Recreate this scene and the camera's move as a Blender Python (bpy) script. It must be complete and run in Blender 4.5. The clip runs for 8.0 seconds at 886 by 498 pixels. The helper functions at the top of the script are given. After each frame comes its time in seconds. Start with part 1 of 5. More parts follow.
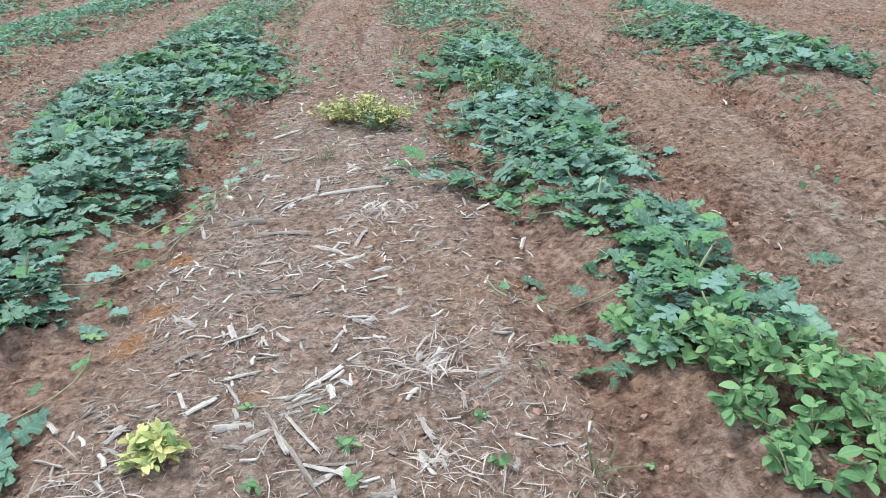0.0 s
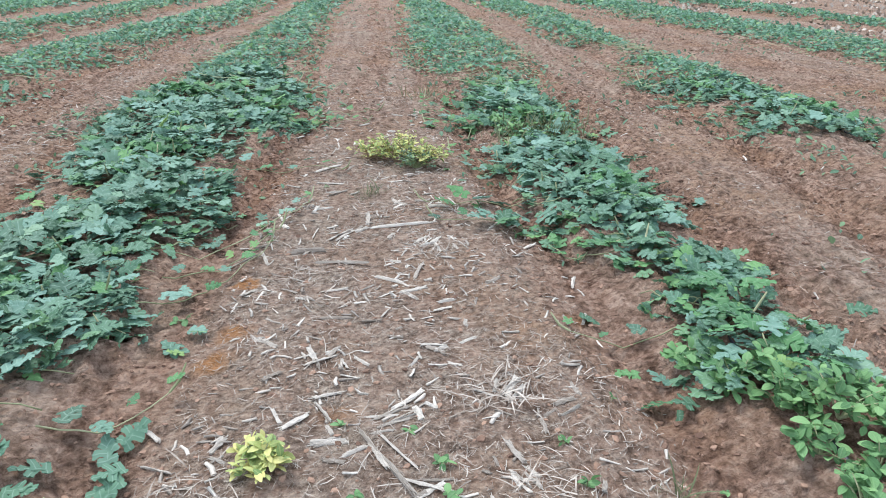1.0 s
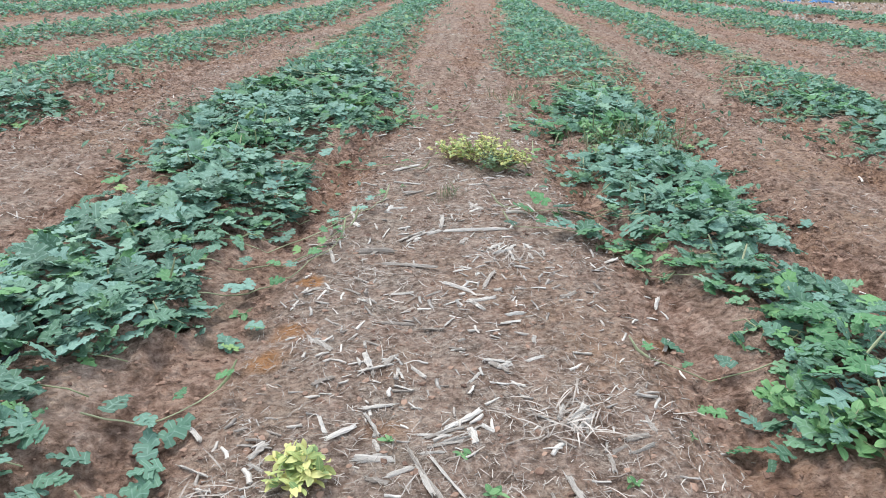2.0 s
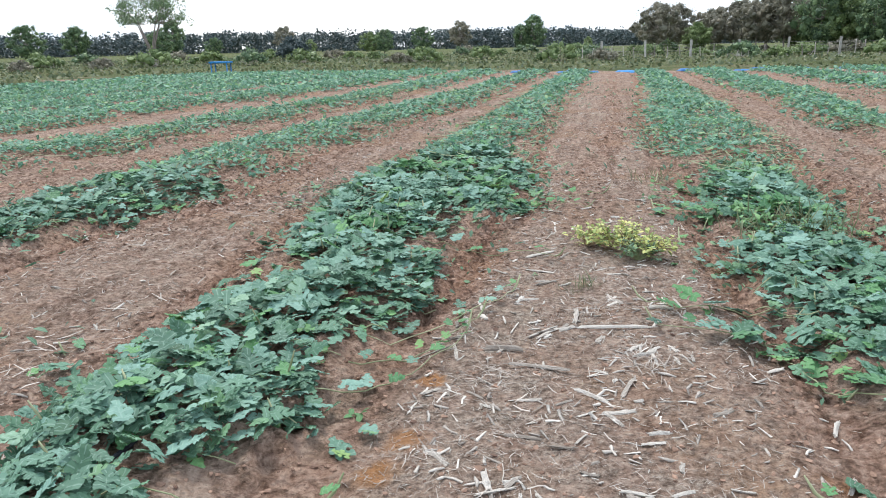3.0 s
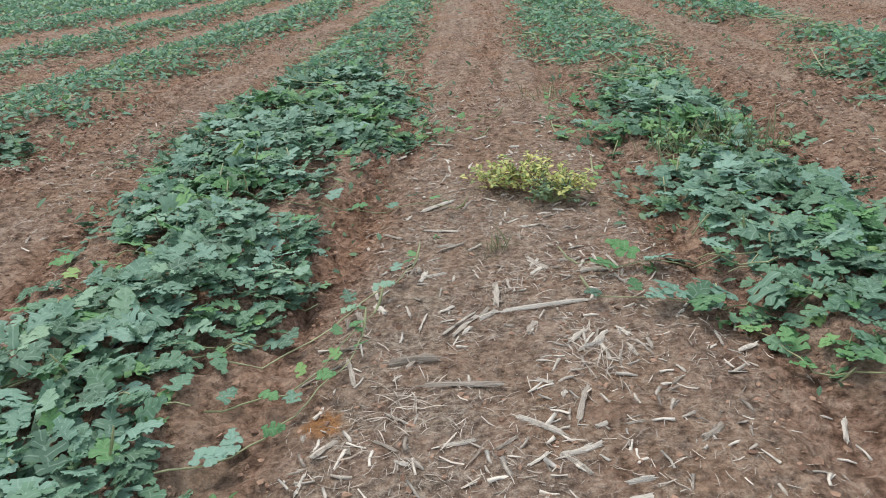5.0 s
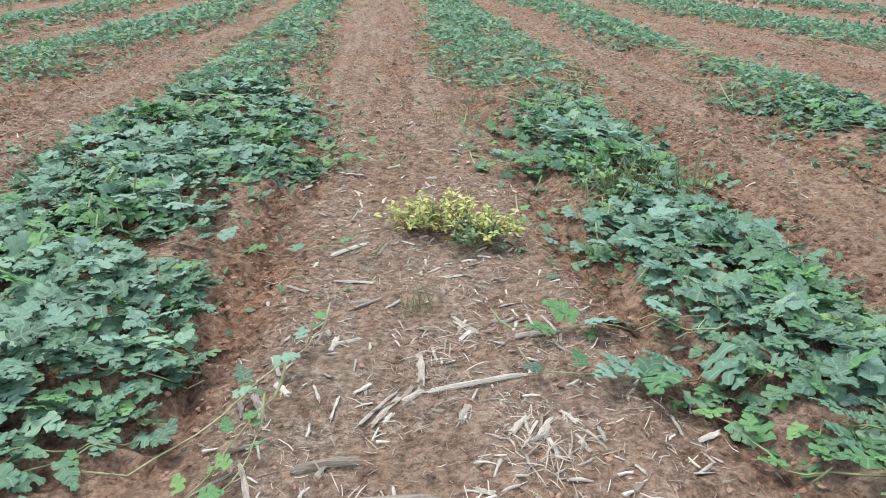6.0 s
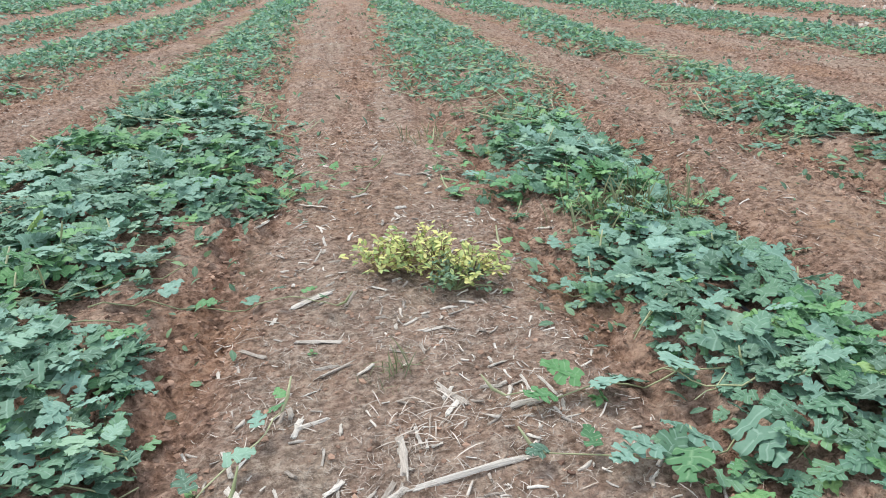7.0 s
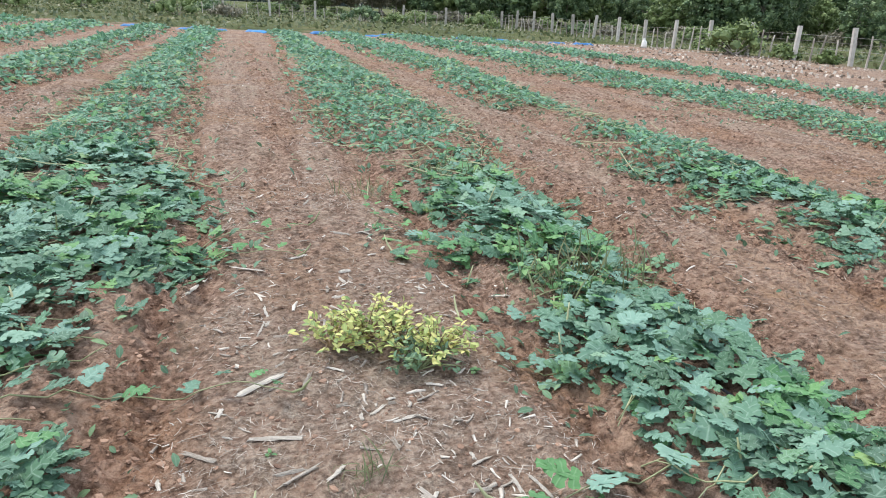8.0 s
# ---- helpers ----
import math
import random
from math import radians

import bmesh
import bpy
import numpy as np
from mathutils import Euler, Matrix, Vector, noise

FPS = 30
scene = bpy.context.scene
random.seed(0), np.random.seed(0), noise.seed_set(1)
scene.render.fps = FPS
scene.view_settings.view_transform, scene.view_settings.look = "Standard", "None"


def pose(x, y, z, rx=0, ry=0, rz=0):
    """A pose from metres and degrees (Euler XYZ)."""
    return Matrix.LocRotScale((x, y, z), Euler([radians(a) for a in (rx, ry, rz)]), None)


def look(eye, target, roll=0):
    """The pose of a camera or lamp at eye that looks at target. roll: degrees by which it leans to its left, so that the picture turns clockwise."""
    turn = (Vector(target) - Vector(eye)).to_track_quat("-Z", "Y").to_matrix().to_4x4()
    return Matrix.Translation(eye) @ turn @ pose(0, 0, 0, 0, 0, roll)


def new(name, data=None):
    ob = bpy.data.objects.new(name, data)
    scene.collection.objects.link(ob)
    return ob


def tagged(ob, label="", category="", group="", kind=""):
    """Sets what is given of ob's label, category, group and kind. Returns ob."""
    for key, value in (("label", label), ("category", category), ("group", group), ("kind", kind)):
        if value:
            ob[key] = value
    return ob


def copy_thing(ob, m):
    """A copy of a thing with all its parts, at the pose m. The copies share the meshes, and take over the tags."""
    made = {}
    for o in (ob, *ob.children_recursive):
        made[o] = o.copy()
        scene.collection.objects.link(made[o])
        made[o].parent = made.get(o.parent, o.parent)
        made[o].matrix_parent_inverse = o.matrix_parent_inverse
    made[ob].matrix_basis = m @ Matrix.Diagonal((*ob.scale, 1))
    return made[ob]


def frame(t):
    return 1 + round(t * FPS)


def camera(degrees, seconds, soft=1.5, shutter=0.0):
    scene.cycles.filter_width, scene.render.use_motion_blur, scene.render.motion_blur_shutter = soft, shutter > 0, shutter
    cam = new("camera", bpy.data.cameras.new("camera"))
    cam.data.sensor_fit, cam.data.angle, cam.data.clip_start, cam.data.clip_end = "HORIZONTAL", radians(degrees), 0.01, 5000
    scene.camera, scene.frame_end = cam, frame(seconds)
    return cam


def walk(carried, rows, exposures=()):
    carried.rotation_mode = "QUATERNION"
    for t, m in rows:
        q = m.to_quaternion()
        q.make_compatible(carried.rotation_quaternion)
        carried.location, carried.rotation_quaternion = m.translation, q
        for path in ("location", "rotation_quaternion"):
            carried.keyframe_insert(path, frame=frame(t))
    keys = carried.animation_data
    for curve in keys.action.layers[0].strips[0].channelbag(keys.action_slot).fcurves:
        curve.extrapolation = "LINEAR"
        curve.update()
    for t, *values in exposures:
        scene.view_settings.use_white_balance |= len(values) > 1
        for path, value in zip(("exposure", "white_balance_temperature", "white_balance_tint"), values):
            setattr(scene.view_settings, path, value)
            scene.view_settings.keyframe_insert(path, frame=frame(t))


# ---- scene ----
cam = camera(65.2, 8.0, soft=0.95)
METRES, EYE, TILT, LEAN, TURN = 3.48, 1.51, 1.0, 0.0, -4.5
ROWS = [
    (0.0, 0.0, 0.0, 0.0, -1.19, -27.06, 2.33),
    (0.5, -0.0688, -0.0273, 0.007, -4.49, -24.69, 2.6),
    (1.0, -0.1115, -0.0467, 0.017, -1.31, -23.77, -0.62),
    (2.5, -0.0921, 0.0502, -0.0132, 11.99, -22.74, 0.72),
    (3.0, -0.0991, 0.0903, -0.0033, 17.49, -17.3, 1.43),
    (3.5, -0.1427, 0.1649, 0.0062, 15.6, -15.12, 1.96),
    (4.0, -0.1687, 0.2135, 0.0022, 11.68, -15.68, 3.29),
    (4.5, -0.1703, 0.28, -0.0088, 14.05, -17.66, 4.35),
    (5.0, -0.1737, 0.3596, -0.0125, 6.28, -24.9, 3.5),
    (6.5, -0.2223, 0.5747, -0.0114, -1.88, -23.99, -0.72),
    (7.0, -0.2166, 0.6423, -0.0147, -4.35, -23.73, 0.46),
    (7.5, -0.2508, 0.6981, -0.0059, -11.67, -19.67, -3.0),
    (8.0, -0.2937, 0.7372, -0.004, -11.87, -20.13, -3.09),
]
EXPOSURES = [(0.0, 1.05, 6350, 10), (1.0, 1.05, 6350, 10), (3.0, 1.04, 6500, 10), (3.5, 0.95, 6400, 10), (4.0, 0.45, 6600, 10), (4.5, 0.23, 6750, 10), (5.0, 0.66, 7050, 10), (5.3, 0.8, 7050, 10), (6.3, 1.06, 6850, 10), (8.0, 1.08, 6700, 10)]
walk(cam, [(t, pose(0, 0, EYE, TILT, LEAN, TURN) @ pose(METRES * x, METRES * y, METRES * z, 90 + pitch, roll, yaw)) for t, x, y, z, yaw, pitch, roll in ROWS], EXPOSURES)

# ---- sky and sun: bright overcast ----
SUN_ELEVATION, SUN_AZIMUTH = radians(58), radians(-35)
world = bpy.data.worlds.new("sky")
scene.world = world
world.use_nodes = True
wn, wl = world.node_tree.nodes, world.node_tree.links
wn.clear()
sky = wn.new("ShaderNodeTexSky")
sky.sky_type, sky.sun_disc = "NISHITA", False
sky.sun_elevation, sky.sun_rotation = SUN_ELEVATION, SUN_AZIMUTH
clear_sky = wn.new("ShaderNodeBackground")
clear_sky.inputs["Strength"].default_value = 0.12
wl.new(sky.outputs[0], clear_sky.inputs["Color"])
sky_co = wn.new("ShaderNodeTexCoord")
stretch = wn.new("ShaderNodeMapping")
stretch.inputs["Scale"].default_value = (1.3, 1.3, 7.0)
wl.new(sky_co.outputs["Generated"], stretch.inputs["Vector"])
cloud_noise = wn.new("ShaderNodeTexNoise")
cloud_noise.inputs["Scale"].default_value = 2.2
cloud_noise.inputs["Detail"].default_value = 5.0
wl.new(stretch.outputs[0], cloud_noise.inputs["Vector"])
cloud_ramp = wn.new("ShaderNodeValToRGB")
cloud_ramp.color_ramp.elements[0].position, cloud_ramp.color_ramp.elements[0].color = 0.36, (0.48, 0.6, 0.78, 1)
cloud_ramp.color_ramp.elements[1].position, cloud_ramp.color_ramp.elements[1].color = 0.62, (0.86, 0.92, 1.0, 1)
wl.new(cloud_noise.outputs[0], cloud_ramp.inputs[0])
overcast = wn.new("ShaderNodeBackground")
overcast.inputs["Strength"].default_value = 0.95
wl.new(cloud_ramp.outputs[0], overcast.inputs["Color"])
blend = wn.new("ShaderNodeMixShader")
blend.inputs[0].default_value = 0.82
wl.new(clear_sky.outputs[0], blend.inputs[1])
wl.new(overcast.outputs[0], blend.inputs[2])
world_out = wn.new("ShaderNodeOutputWorld")
wl.new(blend.outputs[0], world_out.inputs[0])

sun = new("sun", bpy.data.lights.new("sun", "SUN"))
sun.data.energy, sun.data.angle, sun.data.color = 1.4, radians(16), (1.0, 0.96, 0.9)
sun.matrix_world = look((0, 0, 30), (-30 * math.cos(SUN_ELEVATION) * math.sin(SUN_AZIMUTH), -30 * math.cos(SUN_ELEVATION) * math.cos(SUN_AZIMUTH), 30 - 30 * math.sin(SUN_ELEVATION)))

rng = np.random.default_rng(7)


# ---- materials ----
def tree_of(name):
    m = bpy.data.materials.new(name)
    m.use_nodes = True
    nodes, links = m.node_tree.nodes, m.node_tree.links
    return m, nodes, links, nodes["Principled BSDF"]


def ramp_node(nodes, stops):
    r = nodes.new("ShaderNodeValToRGB")
    while len(r.color_ramp.elements) < len(stops):
        r.color_ramp.elements.new(0.5)
    for e, (p, c) in zip(r.color_ramp.elements, stops):
        e.position, e.color = p, (*c, 1)
    return r


def mix_node(nodes, links, a, b, factor, mode="MIX"):
    n = nodes.new("ShaderNodeMix")
    n.data_type, n.blend_type = "RGBA", mode
    for socket, value in ((n.inputs[0], factor), (n.inputs[6], a), (n.inputs[7], b)):
        if isinstance(value, (int, float)):
            socket.default_value = value
        elif isinstance(value, tuple):
            socket.default_value = (*value, 1)
        else:
            links.new(value, socket)
    return n.outputs[2]


def math_node(nodes, links, op, a, b=0.0, c=0.0, clamp=False):
    n = nodes.new("ShaderNodeMath")
    n.operation, n.use_clamp = op, clamp
    for socket, value in zip(n.inputs, (a, b, c)):
        if isinstance(value, (int, float)):
            socket.default_value = value
        else:
            links.new(value, socket)
    return n.outputs[0]


def noise_node(nodes, links, vector, scale, detail=4.0, rough=0.55):
    n = nodes.new("ShaderNodeTexNoise")
    n.inputs["Scale"].default_value, n.inputs["Detail"].default_value, n.inputs["Roughness"].default_value = scale, detail, rough
    links.new(vector, n.inputs["Vector"])
    return n.outputs[0]


def bump_node(nodes, links, shader, height, strength, distance):
    n = nodes.new("ShaderNodeBump")
    n.inputs["Strength"].default_value, n.inputs["Distance"].default_value = strength, distance
    links.new(height, n.inputs["Height"])
    links.new(n.outputs[0], shader.inputs["Normal"])


def leaf_material(name, stops, vein, islands=False, rough=0.55, glow=0.22, vein_amount=0.55, ribs=0.55, vein_width=16.0, bloom=0.1):
    """Leaf blade: colour by leaf, pale midrib and side veins, mottling, light coming through."""
    m, nodes, links, bsdf = tree_of(name)
    if islands:
        pick = nodes.new("ShaderNodeNewGeometry").outputs["Random Per Island"]
    else:
        pick = nodes.new("ShaderNodeObjectInfo").outputs["Random"]
    r = ramp_node(nodes, stops)
    links.new(pick, r.inputs[0])
    uv = nodes.new("ShaderNodeTexCoord").outputs["UV"]
    sep = nodes.new("ShaderNodeSeparateXYZ")
    links.new(uv, sep.inputs[0])
    side = math_node(nodes, links, "ABSOLUTE", math_node(nodes, links, "SUBTRACT", sep.outputs[0], 0.5))
    mid = math_node(nodes, links, "SUBTRACT", 1.0, math_node(nodes, links, "MULTIPLY", side, vein_width), clamp=True)
    along = math_node(nodes, links, "SUBTRACT", math_node(nodes, links, "MULTIPLY", sep.outputs[1], 4.0), math_node(nodes, links, "MULTIPLY", side, 3.2))
    saw = math_node(nodes, links, "ABSOLUTE", math_node(nodes, links, "SUBTRACT", math_node(nodes, links, "FRACT", along), 0.5))
    rib = math_node(nodes, links, "SUBTRACT", 1.0, math_node(nodes, links, "MULTIPLY", saw, 9.0), clamp=True)
    veins = math_node(nodes, links, "MAXIMUM", mid, math_node(nodes, links, "MULTIPLY", rib, ribs))
    pos = nodes.new("ShaderNodeNewGeometry").outputs["Position"]
    mottle = noise_node(nodes, links, pos, 60.0, 3.0)
    colour = mix_node(nodes, links, r.outputs[0], (0.55, 0.62, 0.6), math_node(nodes, links, "MULTIPLY", mottle, bloom))
    colour = mix_node(nodes, links, colour, vein, math_node(nodes, links, "MULTIPLY", veins, vein_amount))
    links.new(colour, bsdf.inputs["Base Color"])
    bsdf.inputs["Roughness"].default_value = rough
    bsdf.inputs["Specular IOR Level"].default_value = 0.35
    bump_node(nodes, links, bsdf, math_node(nodes, links, "ADD", veins, math_node(nodes, links, "MULTIPLY", mottle, 0.6)), 0.35, 0.004)
    back = nodes.new("ShaderNodeBsdfTranslucent")
    links.new(colour, back.inputs["Color"])
    both = nodes.new("ShaderNodeMixShader")
    both.inputs[0].default_value = glow
    links.new(bsdf.outputs[0], both.inputs[1])
    links.new(back.outputs[0], both.inputs[2])
    links.new(both.outputs[0], nodes["Material Output"].inputs[0])
    return m


def plain_material(name, dark, light, scale, rough=0.8, bump=0.3, distance=0.003, islands=False, stretch_z=1.0, spread=(1, 1)):
    """Two-scale mottled surface."""
    m, nodes, links, bsdf = tree_of(name)
    co = nodes.new("ShaderNodeTexCoord").outputs["Object"]
    mapping = nodes.new("ShaderNodeMapping")
    mapping.inputs["Scale"].default_value = (spread[0], spread[1], spread[2] if len(spread) > 2 else stretch_z)
    links.new(co, mapping.inputs[0])
    big, fine = noise_node(nodes, links, mapping.outputs[0], scale), noise_node(nodes, links, mapping.outputs[0], scale * 7, 3.0)
    mixed = math_node(nodes, links, "ADD", math_node(nodes, links, "MULTIPLY", big, 0.6), math_node(nodes, links, "MULTIPLY", fine, 0.4))
    if islands is not None:
        pick = nodes.new("ShaderNodeNewGeometry").outputs["Random Per Island"] if islands else nodes.new("ShaderNodeObjectInfo").outputs["Random"]
        mixed = math_node(nodes, links, "ADD", mixed, math_node(nodes, links, "MULTIPLY", math_node(nodes, links, "SUBTRACT", pick, 0.5), 0.5))
    r = ramp_node(nodes, [(0.25, dark), (0.75, light)])
    links.new(mixed, r.inputs[0])
    links.new(r.outputs[0], bsdf.inputs["Base Color"])
    bsdf.inputs["Roughness"].default_value = rough
    bump_node(nodes, links, bsdf, fine, bump, distance)
    return m


def soil_material():
    """Red-brown tilled soil, straw-grey beds, orange sandy spots and grass beyond the field."""
    m, nodes, links, bsdf = tree_of("soil")
    pos = nodes.new("ShaderNodeNewGeometry").outputs["Position"]
    zones = nodes.new("ShaderNodeVertexColor")
    zones.layer_name = "zones"
    sep = nodes.new("ShaderNodeSeparateColor")
    links.new(zones.outputs[0], sep.inputs[0])
    wide, mid, fine, grit = (noise_node(nodes, links, pos, s, 5.0, 0.62) for s in (1.1, 6.0, 34.0, 150.0))
    base = ramp_node(nodes, [(0.4, (0.12, 0.07, 0.047)), (0.5, (0.33, 0.215, 0.16)), (0.59, (0.57, 0.42, 0.33))])
    drawn = nodes.new("ShaderNodeMapping")
    drawn.inputs["Scale"].default_value = (6.0, 0.7, 1.0)
    links.new(pos, drawn.inputs[0])
    streak = noise_node(nodes, links, drawn.outputs[0], 1.0, 4.0, 0.6)
    lumps = noise_node(nodes, links, pos, 14.0, 3.0, 0.55)
    shade = math_node(nodes, links, "ADD", math_node(nodes, links, "MULTIPLY", streak, 0.3), math_node(nodes, links, "MULTIPLY", lumps, 0.4))
    shade = math_node(nodes, links, "ADD", shade, math_node(nodes, links, "MULTIPLY", fine, 0.3))
    links.new(shade, base.inputs[0])
    grey = ramp_node(nodes, [(0.395, (0.13, 0.092, 0.07)), (0.5, (0.31, 0.236, 0.184)), (0.595, (0.55, 0.46, 0.375))])
    links.new(math_node(nodes, links, "ADD", math_node(nodes, links, "MULTIPLY", fine, 0.6), math_node(nodes, links, "MULTIPLY", grit, 0.4)), grey.inputs[0])
    straw = math_node(nodes, links, "MULTIPLY", sep.outputs[0], math_node(nodes, links, "MULTIPLY_ADD", mid, 3.2, -1.0), clamp=True)
    colour = mix_node(nodes, links, base.outputs[0], grey.outputs[0], straw)
    fresh = ramp_node(nodes, [(0.39, (0.105, 0.05, 0.031)), (0.5, (0.31, 0.165, 0.11)), (0.61, (0.53, 0.325, 0.235))])
    links.new(math_node(nodes, links, "ADD", math_node(nodes, links, "MULTIPLY", fine, 0.5), math_node(nodes, links, "MULTIPLY", lumps, 0.5)), fresh.inputs[0])
    colour = mix_node(nodes, links, colour, fresh.outputs[0], math_node(nodes, links, "MULTIPLY", sep.outputs[1], math_node(nodes, links, "MULTIPLY_ADD", wide, 2.6, -0.6), clamp=True))
    tan = math_node(nodes, links, "MULTIPLY", math_node(nodes, links, "MULTIPLY_ADD", wide, 4.0, -1.8, clamp=True), math_node(nodes, links, "MULTIPLY_ADD", fine, 4.0, -1.4, clamp=True))
    colour = mix_node(nodes, links, colour, (0.42, 0.295, 0.21), math_node(nodes, links, "MULTIPLY", tan, 0.6))
    broad = noise_node(nodes, links, pos, 0.55, 4.0, 0.6)
    warm = math_node(nodes, links, "MULTIPLY", math_node(nodes, links, "MULTIPLY_ADD", broad, 5.0, -2.4, clamp=True), math_node(nodes, links, "MULTIPLY_ADD", lumps, 4.0, -1.5, clamp=True))
    colour = mix_node(nodes, links, colour, (0.4, 0.235, 0.126), math_node(nodes, links, "MULTIPLY", warm, 0.6))
    pale = math_node(nodes, links, "MULTIPLY", math_node(nodes, links, "MULTIPLY_ADD", broad, -5.0, 2.5, clamp=True), math_node(nodes, links, "MULTIPLY_ADD", streak, 5.0, -2.1, clamp=True))
    colour = mix_node(nodes, links, colour, (0.43, 0.35, 0.26), math_node(nodes, links, "MULTIPLY", pale, 0.6))
    turf = ramp_node(nodes, [(0.3, (0.05, 0.06, 0.022)), (0.5, (0.10, 0.12, 0.045)), (0.7, (0.2, 0.175, 0.085))])
    links.new(math_node(nodes, links, "ADD", math_node(nodes, links, "MULTIPLY", wide, 0.6), math_node(nodes, links, "MULTIPLY", noise_node(nodes, links, pos, 0.12), 0.4)), turf.inputs[0])
    colour = mix_node(nodes, links, colour, turf.outputs[0], sep.outputs[2])
    spots = nodes.new("ShaderNodeAttribute")
    spots.attribute_name = "orange"
    amount = math_node(nodes, links, "MULTIPLY", spots.outputs["Fac"], math_node(nodes, links, "MULTIPLY_ADD", fine, 2.4, -0.1), clamp=True)
    colour = mix_node(nodes, links, colour, (0.46, 0.21, 0.075), math_node(nodes, links, "MULTIPLY", amount, 0.8))
    links.new(colour, bsdf.inputs["Base Color"])
    bsdf.inputs["Roughness"].default_value = 0.95
    bsdf.inputs["Specular IOR Level"].default_value = 0.15
    height = math_node(nodes, links, "ADD", math_node(nodes, links, "MULTIPLY", fine, 1.0), math_node(nodes, links, "MULTIPLY", grit, 0.35))
    for scale, amount in ((19.0, 0.75), (55.0, 0.3)):
        crumbs = nodes.new("ShaderNodeTexVoronoi")
        crumbs.inputs["Scale"].default_value = scale
        links.new(pos, crumbs.inputs["Vector"])
        height = math_node(nodes, links, "SUBTRACT", height, math_node(nodes, links, "MULTIPLY", crumbs.outputs["Distance"], amount))
    bump_node(nodes, links, bsdf, height, 1.0, 0.06)
    return m


MELON = [(0.0, (0.055, 0.135, 0.078)), (0.25, (0.09, 0.21, 0.13)), (0.6, (0.14, 0.285, 0.205)), (0.85, (0.195, 0.36, 0.28)), (1.0, (0.23, 0.385, 0.24))]
VEIN = (0.4, 0.56, 0.46)
melon_leaf = leaf_material("melon_leaf", MELON, VEIN, ribs=0.0, vein_width=9.0, vein_amount=0.38, rough=0.65, bloom=0.14)
YOUNG = [(0.0, (0.05, 0.16, 0.06)), (0.35, (0.085, 0.245, 0.085)), (0.7, (0.12, 0.3, 0.10)), (0.93, (0.17, 0.36, 0.12)), (1.0, (0.26, 0.4, 0.12))]
young_leaf = leaf_material("young_melon_leaf", YOUNG, (0.34, 0.5, 0.3), ribs=0.0, vein_width=9.0, vein_amount=0.35, rough=0.65)
FARMELON = [(0.0, (0.03, 0.10, 0.05)), (0.25, (0.065, 0.2, 0.105)), (0.55, (0.11, 0.285, 0.17)), (0.75, (0.15, 0.34, 0.22)), (0.88, (0.12, 0.32, 0.10)), (1.0, (0.27, 0.42, 0.17))]
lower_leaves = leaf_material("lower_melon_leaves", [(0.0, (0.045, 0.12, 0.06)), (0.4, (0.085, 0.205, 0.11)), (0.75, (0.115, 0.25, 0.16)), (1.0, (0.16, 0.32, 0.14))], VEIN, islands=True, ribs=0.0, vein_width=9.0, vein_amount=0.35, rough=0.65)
melon_leaves = leaf_material("melon_leaves", FARMELON, VEIN, islands=True, glow=0.3)
WEED = [(0.0, (0.06, 0.17, 0.05)), (0.5, (0.125, 0.29, 0.095)), (1.0, (0.22, 0.41, 0.15))]
weed_leaf = leaf_material("weed_leaf", WEED, (0.3, 0.48, 0.22), vein_amount=0.3)
weed_leaves = leaf_material("weed_leaves", WEED, (0.3, 0.48, 0.22), islands=True, vein_amount=0.3)
YELLOW = [(0.0, (0.15, 0.26, 0.08)), (0.3, (0.36, 0.45, 0.14)), (0.65, (0.58, 0.61, 0.21)), (1.0, (0.75, 0.67, 0.25))]
yellow_leaf = leaf_material("yellow_leaf", YELLOW, (0.75, 0.72, 0.3), vein_amount=0.3)
yellow_leaves = leaf_material("yellow_leaves", YELLOW, (0.75, 0.72, 0.3), islands=True, vein_amount=0.3)
GREYGREEN = [(0.0, (0.05, 0.12, 0.06)), (0.6, (0.10, 0.21, 0.11)), (1.0, (0.2, 0.32, 0.14))]
greygreen_leaves = leaf_material("greygreen_leaves", GREYGREEN, (0.3, 0.42, 0.3), islands=True, vein_amount=0.3)
GRASS = [(0.0, (0.05, 0.075, 0.024)), (0.5, (0.095, 0.125, 0.042)), (1.0, (0.19, 0.18, 0.085))]
grass_blades = leaf_material("grass_blades", GRASS, (0.4, 0.42, 0.2), islands=True, vein_amount=0.15)
FOREST = [(0.0, (0.055, 0.095, 0.048)), (0.5, (0.11, 0.18, 0.085)), (1.0, (0.23, 0.31, 0.14))]
forest_leaves = leaf_material("forest_leaves", FOREST, (0.1, 0.15, 0.06), islands=True, vein_amount=0.0, bloom=0.03)
BROWNISH = [(0.0, (0.12, 0.12, 0.085)), (0.5, (0.2, 0.19, 0.135)), (1.0, (0.32, 0.28, 0.2))]
brown_leaves = leaf_material("brown_leaves", BROWNISH, (0.2, 0.2, 0.1), islands=True, vein_amount=0.0, bloom=0.03)
LIGHTLEAF = [(0.0, (0.085, 0.13, 0.045)), (0.5, (0.16, 0.225, 0.08)), (1.0, (0.27, 0.34, 0.13))]
light_leaves = leaf_material("light_leaves", LIGHTLEAF, (0.2, 0.3, 0.1), islands=True, vein_amount=0.0, bloom=0.03)
# aerial haze put into the leaf colour: bluish green with little contrast
FAR_HAZE = [(0.0, (0.042, 0.064, 0.066)), (0.5, (0.052, 0.077, 0.077)), (1.0, (0.062, 0.09, 0.085))]
hazed_leaves = leaf_material("hazed_leaves", FAR_HAZE, (0.1, 0.13, 0.1), islands=True, vein_amount=0.0, glow=0.1, bloom=0.02)
